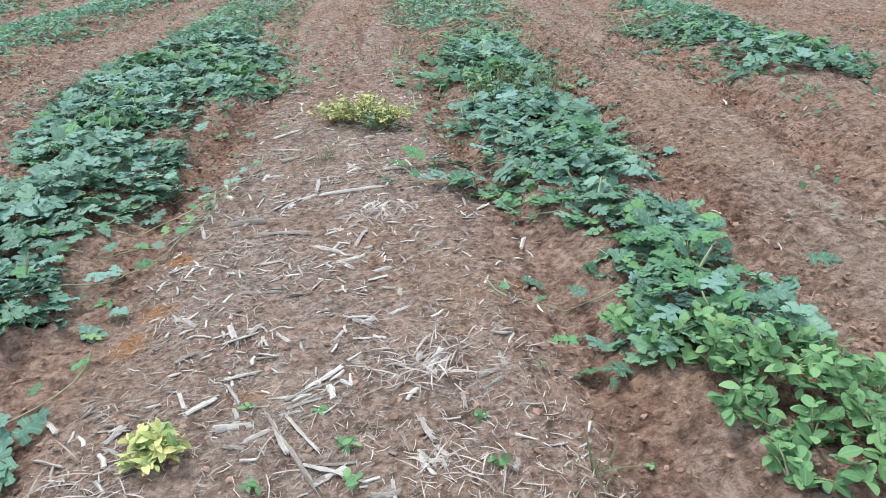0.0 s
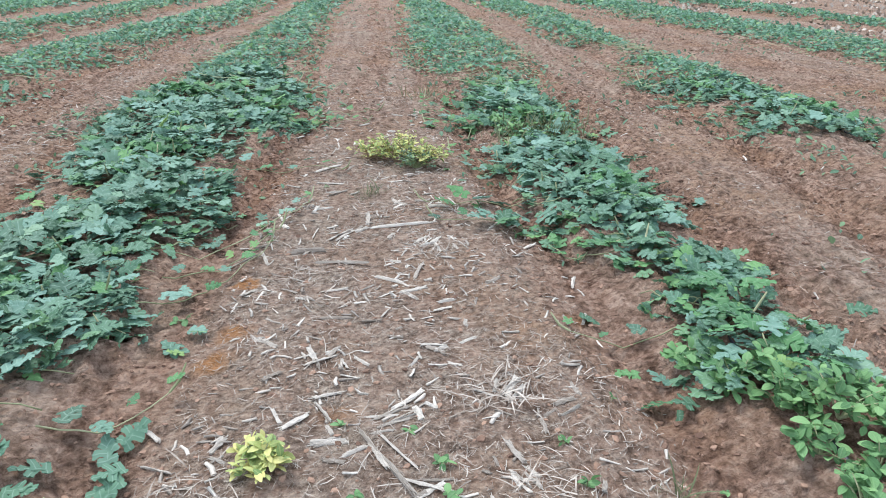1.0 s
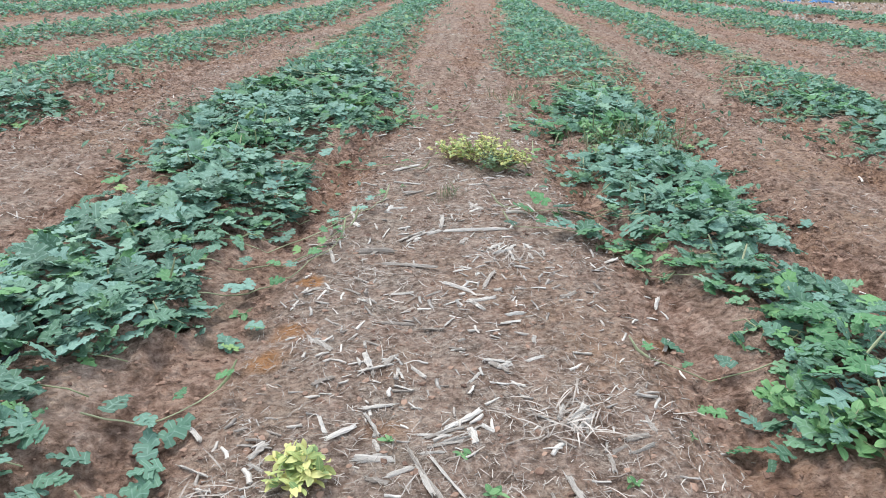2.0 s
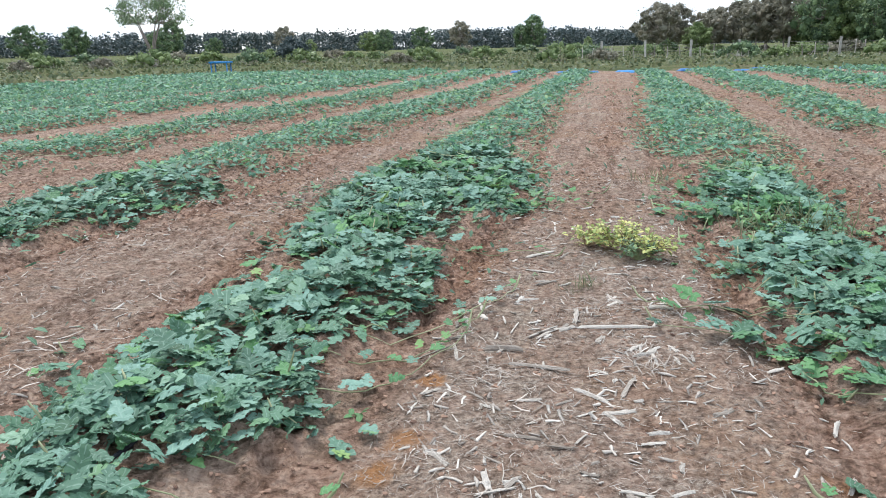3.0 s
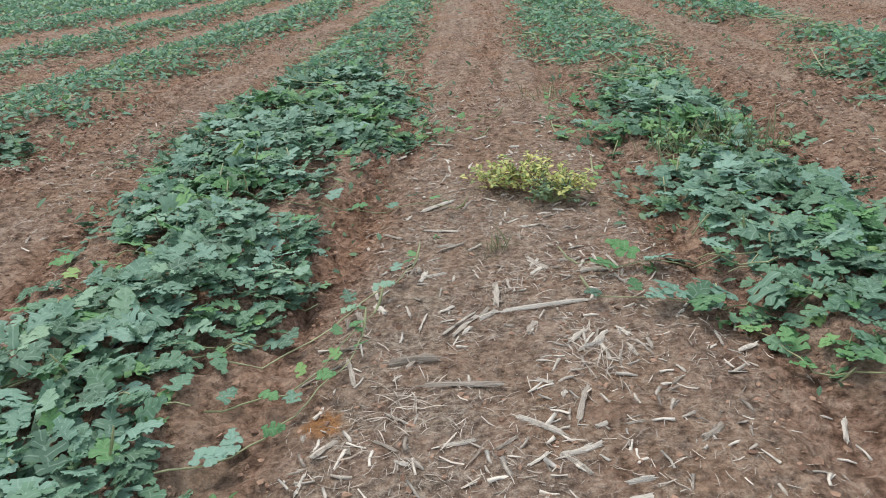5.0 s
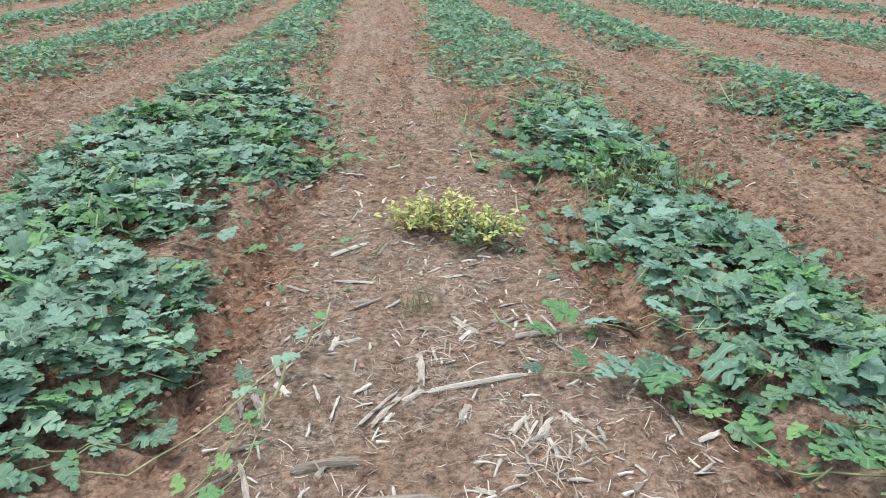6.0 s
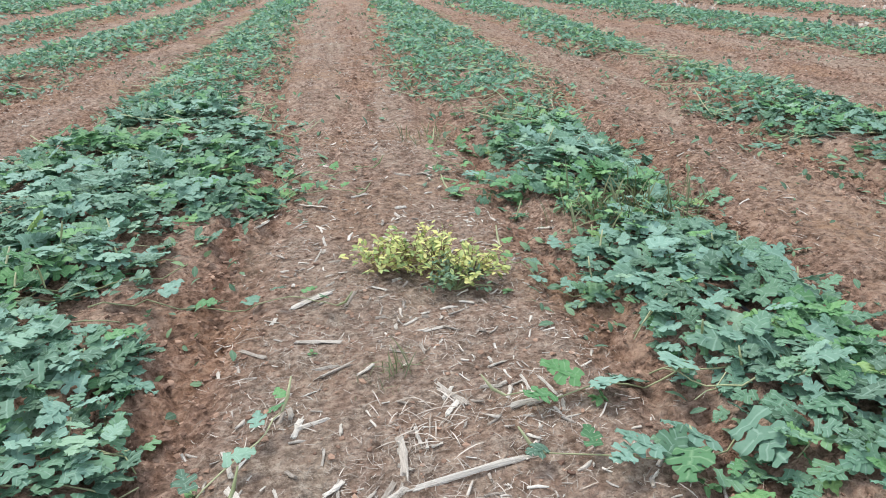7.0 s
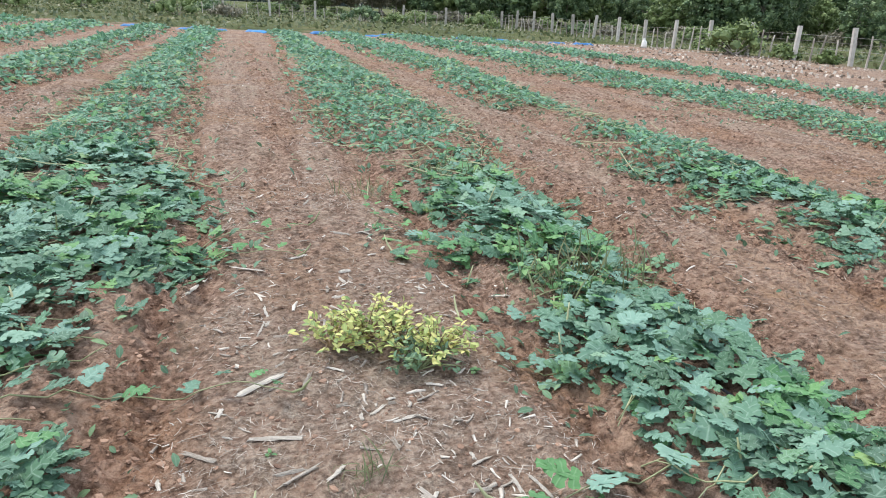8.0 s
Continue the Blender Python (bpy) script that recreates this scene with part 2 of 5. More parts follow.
stem_green = plain_material("stem_green", (0.19, 0.22, 0.10), (0.40, 0.41, 0.24), 12.0, 0.6)
stem_brown = plain_material("stem_brown", (0.2, 0.14, 0.08), (0.38, 0.28, 0.17), 12.0, 0.8)
straw = plain_material("straw", (0.24, 0.195, 0.155), (0.58, 0.51, 0.44), 25.0, 0.75, islands=True)
stalk = plain_material("stalk", (0.36, 0.30, 0.245), (0.86, 0.79, 0.7), 1.0, 0.8, 0.8, 0.01, spread=(2.5, 34, 34))
chip = plain_material("stalk_chip", (0.24, 0.2, 0.165), (0.72, 0.655, 0.575), 40.0, 0.8, 0.4, 0.002, islands=True)
clod = plain_material("clod", (0.125, 0.07, 0.048), (0.37, 0.235, 0.165), 30.0, 0.95, islands=True)
bark = plain_material("bark", (0.16, 0.13, 0.11), (0.42, 0.37, 0.33), 3.0, 0.9, 0.6, 0.02, stretch_z=0.3)
concrete = plain_material("concrete", (0.30, 0.28, 0.25), (0.55, 0.52, 0.48), 5.0, 0.9, 0.4, 0.004)
weathered = plain_material("weathered_wood", (0.22, 0.19, 0.16), (0.48, 0.44, 0.39), 6.0, 0.9, 0.5, 0.004, stretch_z=0.2)
wire = plain_material("wire", (0.2, 0.18, 0.17), (0.35, 0.33, 0.31), 20.0, 0.5, 0.1, 0.001)
hose_black = plain_material("hose_black", (0.012, 0.012, 0.016), (0.05, 0.05, 0.065), 20.0, 0.45, 0.1, 0.001)
blue_plastic = plain_material("blue_plastic", (0.006, 0.11, 0.3), (0.015, 0.22, 0.5), 4.0, 0.6, 0.15, 0.004)
white_plastic = plain_material("white_plastic", (0.62, 0.62, 0.58), (0.85, 0.85, 0.82), 8.0, 0.5, 0.2, 0.004)
soil = soil_material()


# ---- small tools ----
def lattice(x, y, seed=0):
    """Smooth value noise in 0 to 1 on arrays."""
    x, y = np.asarray(x, float), np.asarray(y, float)
    xi, yi = np.floor(x), np.floor(y)
    fx, fy = x - xi, y - yi
    fx, fy = fx * fx * (3 - 2 * fx), fy * fy * (3 - 2 * fy)

    def value(a, b):
        v = np.sin(a * 127.1 + b * 311.7 + seed * 74.7) * 43758.5453
        return v - np.floor(v)
    return (value(xi, yi) * (1 - fx) + value(xi + 1, yi) * fx) * (1 - fy) + (value(xi, yi + 1) * (1 - fx) + value(xi + 1, yi + 1) * fx) * fy


# the two sides of each crop row: (distance along the row, place across it)
SIDES = {
    "far_left": ([(8, -15.5), (12, -15), (15, -14.5), (20, -13), (42, -12)], [(8, -13.2), (13, -11.6), (16.4, -11.4), (18.6, -11.2), (20.4, -10.5), (42, -9.5)]),
    "outer_left": ([(4, -12), (10.8, -9.4), (13.5, -9.2), (15, -8.9), (16.9, -8.5), (19.2, -8.3), (41, -8.3)], [(4, -10.2), (9, -8), (9.6, -7.75), (11, -8), (12, -7.7), (13.3, -7.3), (15.7, -7.2), (18.6, -6.95), (41, -6.3)]),
    "next_left": ([(2, -6), (7, -6.1), (9.3, -6.3), (10.6, -6.2), (13.9, -5.8), (16.7, -5.6), (20.8, -5.2), (40, -4.7)],
                  [(2, -5.1), (5.5, -4.9), (5.64, -4.68), (6.26, -4.56), (7.2, -4.2), (7.5, -4.75), (8.3, -4.55), (10.3, -5), (11.3, -4.35), (14.6, -4.5), (17.6, -3.95), (25, -3.8), (40, -3.4)]),
    "left": ([(1.2, -2.35), (2.9, -2.68), (3.5, -2.65), (3.8, -2.42), (4.7, -2.45), (5.2, -2.7), (6, -2.8), (6.7, -3.2), (7.8, -3.15), (8.9, -2.9), (11.2, -2.8), (20, -2.75), (40, -2.5)],
             [(1.2, -1.65), (1.82, -1.6), (2, -1.57), (2.13, -1.78), (2.3, -1.63), (2.67, -1.5), (3, -1.47), (3.4, -1.6), (3.75, -1.4), (4.1, -1.27), (4.45, -1.48), (4.75, -1.52), (5.2, -1.55), (5.4, -1.72), (5.6, -1.38), (5.9, -1.65),
              (6.4, -1.58), (6.6, -1.1), (6.9, -0.9), (7.3, -1.02), (8.65, -1.15), (9.1, -0.95), (9.45, -1.5), (10.3, -1.65), (12.7, -1.55), (16.5, -1.6), (24, -1.5), (40, -1.3)]),
    "right": ([(1.1, 1), (1.46, 0.97), (1.72, 1.0), (2.07, 0.95), (2.33, 0.98), (2.51, 1.03), (2.7, 0.88), (2.98, 0.95), (3.18, 1), (3.5, 0.85), (3.85, 0.78), (4.2, 0.68), (4.6, 0.6), (4.93, 0.68), (5.07, 0.56), (5.4, 0.55), (5.68, 0.84), (6.1, 0.97), (6.3, 0.85), (6.55, 0.86),
               (6.65, 0.5), (7.1, 0.34), (7.5, 0.47), (7.65, 0.62), (8.4, 0.82), (8.7, 0.97), (9.4, 1.1), (10, 0.6), (11.9, 0.42), (16.5, 0.57), (21.7, 0.81), (32, 1.05), (40, 1.1)],
              [(1.1, 1.65), (1.54, 1.5), (2, 1.58), (2.16, 1.45), (2.39, 1.43), (2.85, 1.58), (2.95, 1.47), (3.28, 1.25), (3.54, 1.17), (3.92, 1.55), (4.4, 1.5), (4.7, 1.66), (5.2, 1.68), (5.6, 1.5), (6.1, 1.52), (6.33, 1.6), (7.2, 1.55), (7.84, 1.6), (9.13, 1.62), (11, 2.02), (14.2, 2.18), (20.6, 2.3), (40, 2.3)]),
    "next_right": ([(3.3, 2.5), (3.76, 2.85), (4.5, 3.3), (5.84, 3.6), (6.2, 3.3), (7.1, 3.5), (7.5, 3.34), (8.3, 3.2), (9.3, 3.3), (11, 3.95), (11.5, 4.1), (11.8, 4.35), (12.8, 4.3), (13.1, 4.2), (13.7, 3.57), (15.6, 3.6), (19.6, 3.85), (27, 3.6), (40, 3.7)],
                   [(3.3, 3.2), (4.6, 3.9), (6.7, 4.8), (7.9, 4.55), (9.2, 4.8), (10, 4.75), (11.4, 4.8), (11.8, 4.42), (12.8, 4.4), (13.5, 4.75), (14.5, 4.85), (17.3, 5.1), (21.5, 5.4), (40, 5.4)]),
    "outer_right": ([(6, 8.2), (10.1, 8), (12, 8.05), (15.2, 7.8), (17.2, 7.56), (19.6, 7.3), (25.4, 7.4), (40, 6.8)], [(6, 9.9), (12.8, 9.9), (16.5, 9.9), (22, 9.7), (30, 9.5), (40, 9.0)]),
    "far_right": ([(8, 11.6), (14, 12.2), (16.8, 12.6), (25, 12.3), (40, 10.5)], [(8, 13.5), (14, 13.8), (18, 13.7), (25, 14.2), (40, 12.5)]),
}
EDGE = {}
for row_name, (left_side, right_side) in SIDES.items():
    stops = np.array(sorted({p[0] for p in left_side + right_side}), float)
    EDGE[row_name] = (stops, *(np.interp(stops, *np.array(side, float).T) for side in (left_side, right_side)))


def smooth_edge(e, k):
    """Row sides without the fine wiggles, for the shape of the soil."""
    y = np.arange(-2.0, 44.0, 0.5)
    side = np.interp(y, e[0], e[k])
    pad = np.pad(side, 5, mode="edge")
    return y, np.convolve(pad, np.ones(11) / 11, "valid")


SOFT = {k: (*smooth_edge(e, 1), smooth_edge(e, 2)[1]) for k, e in EDGE.items()}


def bands(x, y):
    """For soil points: closeness to a row's middle, and to a furrow beside it."""
    middle, furrow = np.zeros_like(x), np.zeros_like(x)
    for yy, a, b in SOFT.values():
        left, right = np.interp(y, yy, a), np.interp(y, yy, b)
        c, half = (left + right) / 2, (right - left) / 2
        middle = np.maximum(middle, np.exp(-((x - c) / (half * 1.0)) ** 4))
        for s in (-1, 1):
            furrow = np.maximum(furrow, np.exp(-((x - c - s * (half + 0.2)) / 0.17) ** 2))
    return middle, furrow


def tilled(x, y):
    """Strips of broken red soil between the rows: the middle of the beds, and beside the rows."""
    bend = np.interp(y, [6, 9.3, 12.8, 40], [-0.5, -0.43, -0.23, -0.1])
    strips = 0.9 * np.exp(-((x - bend) / 0.24) ** 2) * np.clip((y - 5.5) / 2.5, 0, 1)
    strips = np.maximum(strips, np.exp(-((x + 4.15) / 0.42) ** 2) * np.clip((y - 4.5) / 1.5, 0, 1))
    strips = np.maximum(strips, 0.9 * np.exp(-((x - np.interp(y, [2, 5, 8, 40], [1.72, 1.85, 2.15, 2.7])) / 0.3) ** 2))
    strips = np.maximum(strips, 1.0 * np.exp(-((x + 1.26) / 0.2) ** 2) * np.clip((y - 3.8) / 0.6, 0, 1) * np.clip((7.2 - y) / 0.5, 0, 1))
    strips = np.maximum(strips, 0.7 * np.exp(-((x - 2.95) / 0.3) ** 2) * np.clip((y - 3) / 2, 0, 1))
    strips = np.maximum(strips, 0.8 * np.exp(-((x - 6.1) / 0.6) ** 2))
    strips = np.maximum(strips, 0.8 * np.exp(-((x + 7.0) / 0.45) ** 2))
    return strips * (0.45 + 0.75 * lattice(x * 0.9, y * 0.5, 17)) * np.clip((44 - y) / 6, 0, 1)


def lumpy(x, y, seed):
    """Rounded clod relief, 0 to 1."""
    return 1 - np.abs(2 * lattice(x, y, seed) - 1)


def ground_z(x, y):
    x, y = np.atleast_1d(np.asarray(x, float)), np.atleast_1d(np.asarray(y, float))
    field = np.clip((44 - y) / 6, 0, 1)
    middle, furrow = bands(x, y)
    broken = tilled(x, y)
    z = field * (0.06 * middle - 0.065 * furrow - 0.01)
    z += field * (0.03 * (lattice(x * 1.3, y * 0.7, 1) - 0.5) + 0.034 * (lattice(x * 5, y * 4, 2) - 0.5))
    rough = 0.9 - 0.45 * np.exp(-((x + 0.35) / 0.9) ** 4) * np.clip((7 - y) / 2, 0, 1) + furrow * 1.1 + 0.7 * middle + 1.2 * broken
    z += field * rough * (0.03 * (lumpy(x * 9 + 0.7 * y, y * 9, 3) - 0.5) + 0.018 * (lattice(x * 27, y * 27, 4) - 0.5))
    z += field * broken * 0.065 * (lumpy(x * 4.3 + y, y * 3.6, 9) - 0.4)
    z += field * (1 - middle) * (1 - furrow) * 0.03 * (lattice(x * 2.3, y * 0.22, 7) + 0.5 * lattice(x * 5.1, y * 0.35, 8) - 0.75)
    z += (1 - field) * (0.35 * (lattice(x / 14, y / 14, 5) - 0.5) + 0.12 * (lattice(x / 3, y / 3, 6) - 0.5))
    return z


def gz(x, y):
    return float(ground_z(x, y)[0])


def mesh_of(name, verts, faces, material, uvs=None, smooth=True):
    me = bpy.data.meshes.new(name)
    me.from_pydata(np.asarray(verts, float).tolist(), [], [list(f) for f in faces])
    me.materials.append(material)
    if uvs is not None:
        layer = me.uv_layers.new(name="UVMap")
        index = np.empty(len(me.loops), dtype=np.int32)
        me.loops.foreach_get("vertex_index", index)
        layer.data.foreach_set("uv", np.asarray(uvs, np.float32)[index].ravel())
    if smooth:
        me.polygons.foreach_set("use_smooth", np.ones(len(me.polygons), dtype=bool))
    me.update()
    return me


def part(name, me, parent, label="", m=None):
    ob = new(name, me)
    ob.parent = parent
    if m is not None:
        ob.matrix_basis = m
    return tagged(ob, label)


def thing(name, x, y, z, label, category, group="", kind=""):
    ob = new(name)
    ob.location = (x, y, z)
    ob.empty_display_size = 0.1
    return tagged(ob, label, category, group, kind)


def tube(points, radii, sides=6):
    """Verts and faces of a tapering tube along points."""
    points = np.asarray(points, float)
    way = np.gradient(points, axis=0)
    way /= np.linalg.norm(way, axis=1, keepdims=True) + 1e-9
    up = np.where(np.abs(way[:, 2:3]) > 0.9, np.array([[1.0, 0, 0]]), np.array([[0, 0, 1.0]]))
    a = np.cross(way, up)
    a /= np.linalg.norm(a, axis=1, keepdims=True) + 1e-9
    b = np.cross(way, a)
    ang = np.arange(sides) * 2 * np.pi / sides
    r = np.asarray(radii, float).reshape(-1, 1, 1)
    v = points[:, None] + r * (np.cos(ang)[None, :, None] * a[:, None] + np.sin(ang)[None, :, None] * b[:, None])
    n = len(points)
    f = [(i * sides + j, i * sides + (j + 1) % sides, (i + 1) * sides + (j + 1) % sides, (i + 1) * sides + j) for i in range(n - 1) for j in range(sides)]
    f += [tuple(range(sides)), tuple(range((n - 1) * sides, n * sides))]
    return v.reshape(-1, 3), f


def joined(pieces):
    verts, faces, off = [], [], 0
    for v, f in pieces:
        verts.append(v)
        faces += [tuple(i + off for i in q) for q in f]
        off += len(v)
    return np.concatenate(verts), faces


def melon_blade(seed, stations=17, lobes=3.4):
    """A deeply lobed leaf, 1 long, stalk end at the origin, pointing along y. Verts, faces, uvs."""
    r = np.random.default_rng(seed)
    v = np.linspace(0, 1, stations)
    envelope = 0.40 * np.sin(np.pi * np.clip(v * 0.86 + 0.13, 0, 1)) ** 0.75
    lobe = 0.5 + 0.5 * np.cos(2 * np.pi * (v * lobes - 0.55))
    verts, uvs = [], []
    arch, fold, phase = r.uniform(0.05, 0.22), r.uniform(-0.05, 0.22), r.uniform(0, 6)
    for i, t in enumerate(v):
        zc = arch * (t - t * t * 1.5)
        for s in (-1, 0, 1):
            w = envelope[i] * (0.36 + 0.64 * lobe[i]) * (1 + 0.14 * r.uniform(-1, 1)) if s else 0
            if t == 1:
                w *= 0.2
            wave = 0.05 * math.sin(phase + t * 9 + s) * (w > 0)
            verts.append((s * w, t + 0.16 * w, zc + fold * w - 0.35 * w * w + wave))
            uvs.append((0.5 + s * w, t))
    faces = []
    for i in range(stations - 1):
        a = i * 3
        faces += [(a, a + 1, a + 4, a + 3), (a + 1, a + 2, a + 5, a + 4)]
    return np.array(verts), np.array(faces), np.array(uvs)


def lobed_blade(seed):
    """A near leaf, 1 long: a narrow web along the midrib and rounded lobes in pairs. Verts, faces, uvs."""
    r = np.random.default_rng(seed)
    verts, uvs, faces = [], [], []
    arch, rise, cup = r.uniform(0.0, 0.14), r.uniform(-0.1, 0.18), r.uniform(-0.08, 0.16)
    web = []
    for t, w in ((0.0, 0.03), (0.14, 0.10), (0.38, 0.12), (0.62, 0.10), (0.78, 0.07)):
        ids = []
        for s in (-1, 0, 1):
            ids.append(len(verts))
            verts.append((s * w * r.uniform(0.85, 1.15), t, arch * t * (1 - 1.2 * t) + 0.06 * w * abs(s)))
            uvs.append((0.5 + 0.25 * s, t))
        web.append(ids)
    for p, q in zip(web[:-1], web[1:]):
        faces += [(p[0], p[1], q[1], q[0]), (p[1], p[2], q[2], q[1])]
    lobes = [(1, s * r.uniform(82, 108), r.uniform(0.28, 0.38), r.uniform(0.125, 0.16)) for s in (-1, 1)]
    lobes += [(2, s * r.uniform(56, 72), r.uniform(0.36, 0.48), r.uniform(0.13, 0.17)) for s in (-1, 1)]
    lobes += [(3, s * r.uniform(38, 52), r.uniform(0.26, 0.33), r.uniform(0.11, 0.135)) for s in (-1, 1)]
    lobes += [(4, r.uniform(-8, 8), r.uniform(0.24, 0.30), r.uniform(0.12, 0.15))]
    for at, angle, length, width in lobes:
        ox, oy, oz = verts[web[at][1]]
        ca, sa = math.cos(radians(angle)), math.sin(radians(angle))
        tilt, strips = rise + r.normal(0, 0.09), []
        for k, w in ((0.0, 0.9), (0.4, 0.8), (0.68, 1.12), (0.9, 0.86), (1.0, 0.36)):
            ids = []
            for s in (-1, 0, 1):
                if k == 0 and s == 0:
                    ids.append(web[at][1])
                    continue
                along, across = k * length - (0.09 * length if s and k == 1 else 0.0), s * w * width * (1 + 0.26 * r.uniform(-1, 1))
                z = oz + 0.004 + tilt * along - 0.28 * along * along + cup * abs(across) + (0.035 * r.uniform(-1, 1) if k else 0)
                ids.append(len(verts))
                verts.append((ox + along * sa + across * ca, oy + along * ca - across * sa, z))
                uvs.append((0.5 + 0.5 * s, k))
            strips.append(ids)
        for p, q in zip(strips[:-1], strips[1:]):
            faces += [(p[0], p[1], q[1], q[0]), (p[1], p[2], q[2], q[1])]
    return np.array(verts), np.array(faces), np.array(uvs)


def oval_blade(seed, stations=6, width=0.3):
    """A plain oval leaf, 1 long."""
    r = np.random.default_rng(seed)
    verts, uvs, faces = [], [], []
    arch, fold = r.uniform(0.1, 0.3), r.uniform(0.0, 0.35)
    for t in np.linspace(0, 1, stations):
        w0 = width * max(0.06, math.sin(math.pi * min(1, t * 0.9 + 0.06)) ** 0.8)
        for s in (-1, 0, 1):
            w = w0 * abs(s)
            verts.append((s * w, t, arch * (t - t * t * 1.3) + fold * w))
            uvs.append((0.5 + s * w, t))
    for i in range(stations - 1):
        a = i * 3
        faces += [(a, a + 1, a + 4, a + 3), (a + 1, a + 2, a + 5, a + 4)]
    return np.array(verts), np.array(faces), np.array(uvs)


def scatter_blades(name, shapes, places, sizes, yaw, pitch, roll, material):
    """One mesh of many leaves: copies of a few blades, each turned and scaled."""
    vs, fs, us, off = [], [], [], 0
    n = len(places)
    which = rng.integers(0, len(shapes), n)
    cy, sy, cp, sp, cr, sr = np.cos(yaw), np.sin(yaw), np.cos(pitch), np.sin(pitch), np.cos(roll), np.sin(roll)
    for k, (v, f, u) in enumerate(shapes):
        pick = which == k
        m = int(pick.sum())
        if not m:
            continue
        x, y, z = v[:, 0][None], v[:, 1][None], v[:, 2][None]
        a, b, c, d, e, g = (q[pick][:, None] for q in (cy, sy, cp, sp, cr, sr))
        x, z = x * e + z * g, z * e - x * g
        y, z = y * c - z * d, y * d + z * c
        x, y = x * a - y * b, x * b + y * a
        p = np.stack([x, y, z], axis=2) * sizes[pick][:, None, None] + places[pick][:, None, :]
        vs.append(p.reshape(-1, 3))
        fs.append((f[None] + (np.arange(m) * len(v))[:, None, None] + off).reshape(-1, f.shape[1]))
        us.append(np.tile(u, (m, 1)))
        off += m * len(v)
    faces = [row for block in fs for row in block.tolist()]
    return mesh_of(name, np.concatenate(vs), faces, material, np.concatenate(us))


# ---- ground: one sheet to the horizon ----
def axis(steps):
    """Grid lines: (start, end, step) stretches, then growing steps out to the horizon."""
    out = []
    for a, b, s in steps:
        out += list(np.arange(a, b - 1e-6, s))
    return out


def reach(start, first, growth, limit, sign):
    out, step, p = [], first, start
    while abs(p) < limit:
        p += sign * step
        step *= growth
        out.append(p)
    return out


xs = axis([(-20, -8, 0.2), (-8, -5, 0.06), (-5, 3.2, 0.036), (3.2, 8, 0.055), (8, 20.01, 0.2)])
xs = reach(-20, 0.5, 1.15, 1500, -1)[::-1] + xs + reach(20, 0.5, 1.15, 1500, 1)
ys = axis([(-6, 0.9, 0.3), (0.9, 7.5, 0.034), (7.5, 17, 0.06), (17, 28, 0.14), (28, 46.01, 0.3)])
ys = reach(-6, 0.5, 1.25, 300, -1)[::-1] + ys + reach(46, 0.6, 1.12, 2500, 1)
gx, gy = np.meshgrid(np.array(xs), np.array(ys))
nx, ny = len(xs), len(ys)
fx, fy = gx.ravel(), gy.ravel()
fz = ground_z(fx, fy)
cells = (np.arange(ny - 1)[:, None] * nx + np.arange(nx - 1)[None]).ravel()
quads = np.stack([cells, cells + 1, cells + nx + 1, cells + nx], axis=1)
ground_mesh = mesh_of("ground", np.stack([fx, fy, fz], axis=1), quads.tolist(), soil)
mid_, fur_ = bands(fx, fy)
border = np.clip((-9 - 0.55 * fy - fx) / 2.5 + 3 * (lattice(fx / 3, fy / 3, 11) - 0.5), 0, 1)
beyond = np.clip((fy - 43.5 + 4 * np.clip((-8 - fx) / 8, 0, 1)) / 2 + 3 * (lattice(fx / 2, fy / 2, 12) - 0.5), 0, 1)
verge = np.clip((fx - 24.5) / 1.5 + 3 * (lattice(fx / 2, fy / 2, 13) - 0.5), 0, 1)
turf_zone = np.maximum(np.maximum(border, beyond), verge)
nearbed = 0.45 + 0.55 * np.exp(-((fx + 0.35) / 1.0) ** 4) * np.clip((7.5 - fy) / 3, 0, 1)
straw_zone = np.clip((1 - 0.8 * fur_) * (1 - 0.75 * tilled(fx, fy)) * (1 - 0.6 * mid_) * nearbed * (0.6 + 0.8 * lattice(fx * 0.9, fy * 0.5, 14)), 0, 1)
till_ = tilled(fx, fy)
fresh_zone = np.clip(0.8 * fur_ + 0.35 * mid_ + 0.65 * till_ + 0.8 * np.clip(lattice(fx * 2.3, fy * 0.22, 7) - 0.5, 0, 1) * np.clip((fy - 4) / 6, 0, 1), 0, 1) * (0.6 + 0.4 * lattice(fx * 0.8, fy * 0.8, 15))
zones_layer = ground_mesh.color_attributes.new("zones", "FLOAT_COLOR", "POINT")
zones_layer.data.foreach_set("color", np.stack([straw_zone, fresh_zone, turf_zone, np.ones_like(fx)], axis=1).astype(np.float32).ravel())
orange = np.zeros_like(fx)
for ox, oy, rx_, ry_ in ((-1.07, 3.24, 0.085, 0.075), (-1.05, 2.68, 0.09, 0.10), (-1.10, 2.46, 0.10, 0.085), (0.55, 2.75, 0.10, 0.06), (-0.55, 2.05, 0.09, 0.07)):
    d = ((fx - ox) / rx_) ** 2 + ((fy - oy) / ry_) ** 2
    orange = np.maximum(orange, (1.0 if ox < -1 else 0.4) * np.clip(1.6 - d - 0.9 * lattice(fx * 22, fy * 22, 16), 0, 1))
spots_layer = ground_mesh.attributes.new("orange", "FLOAT", "POINT")
spots_layer.data.foreach_set("value", orange.astype(np.float32))
ground = tagged(new("ground", ground_mesh), "red-brown tilled soil with straw and clods", "ground", kind="structure")

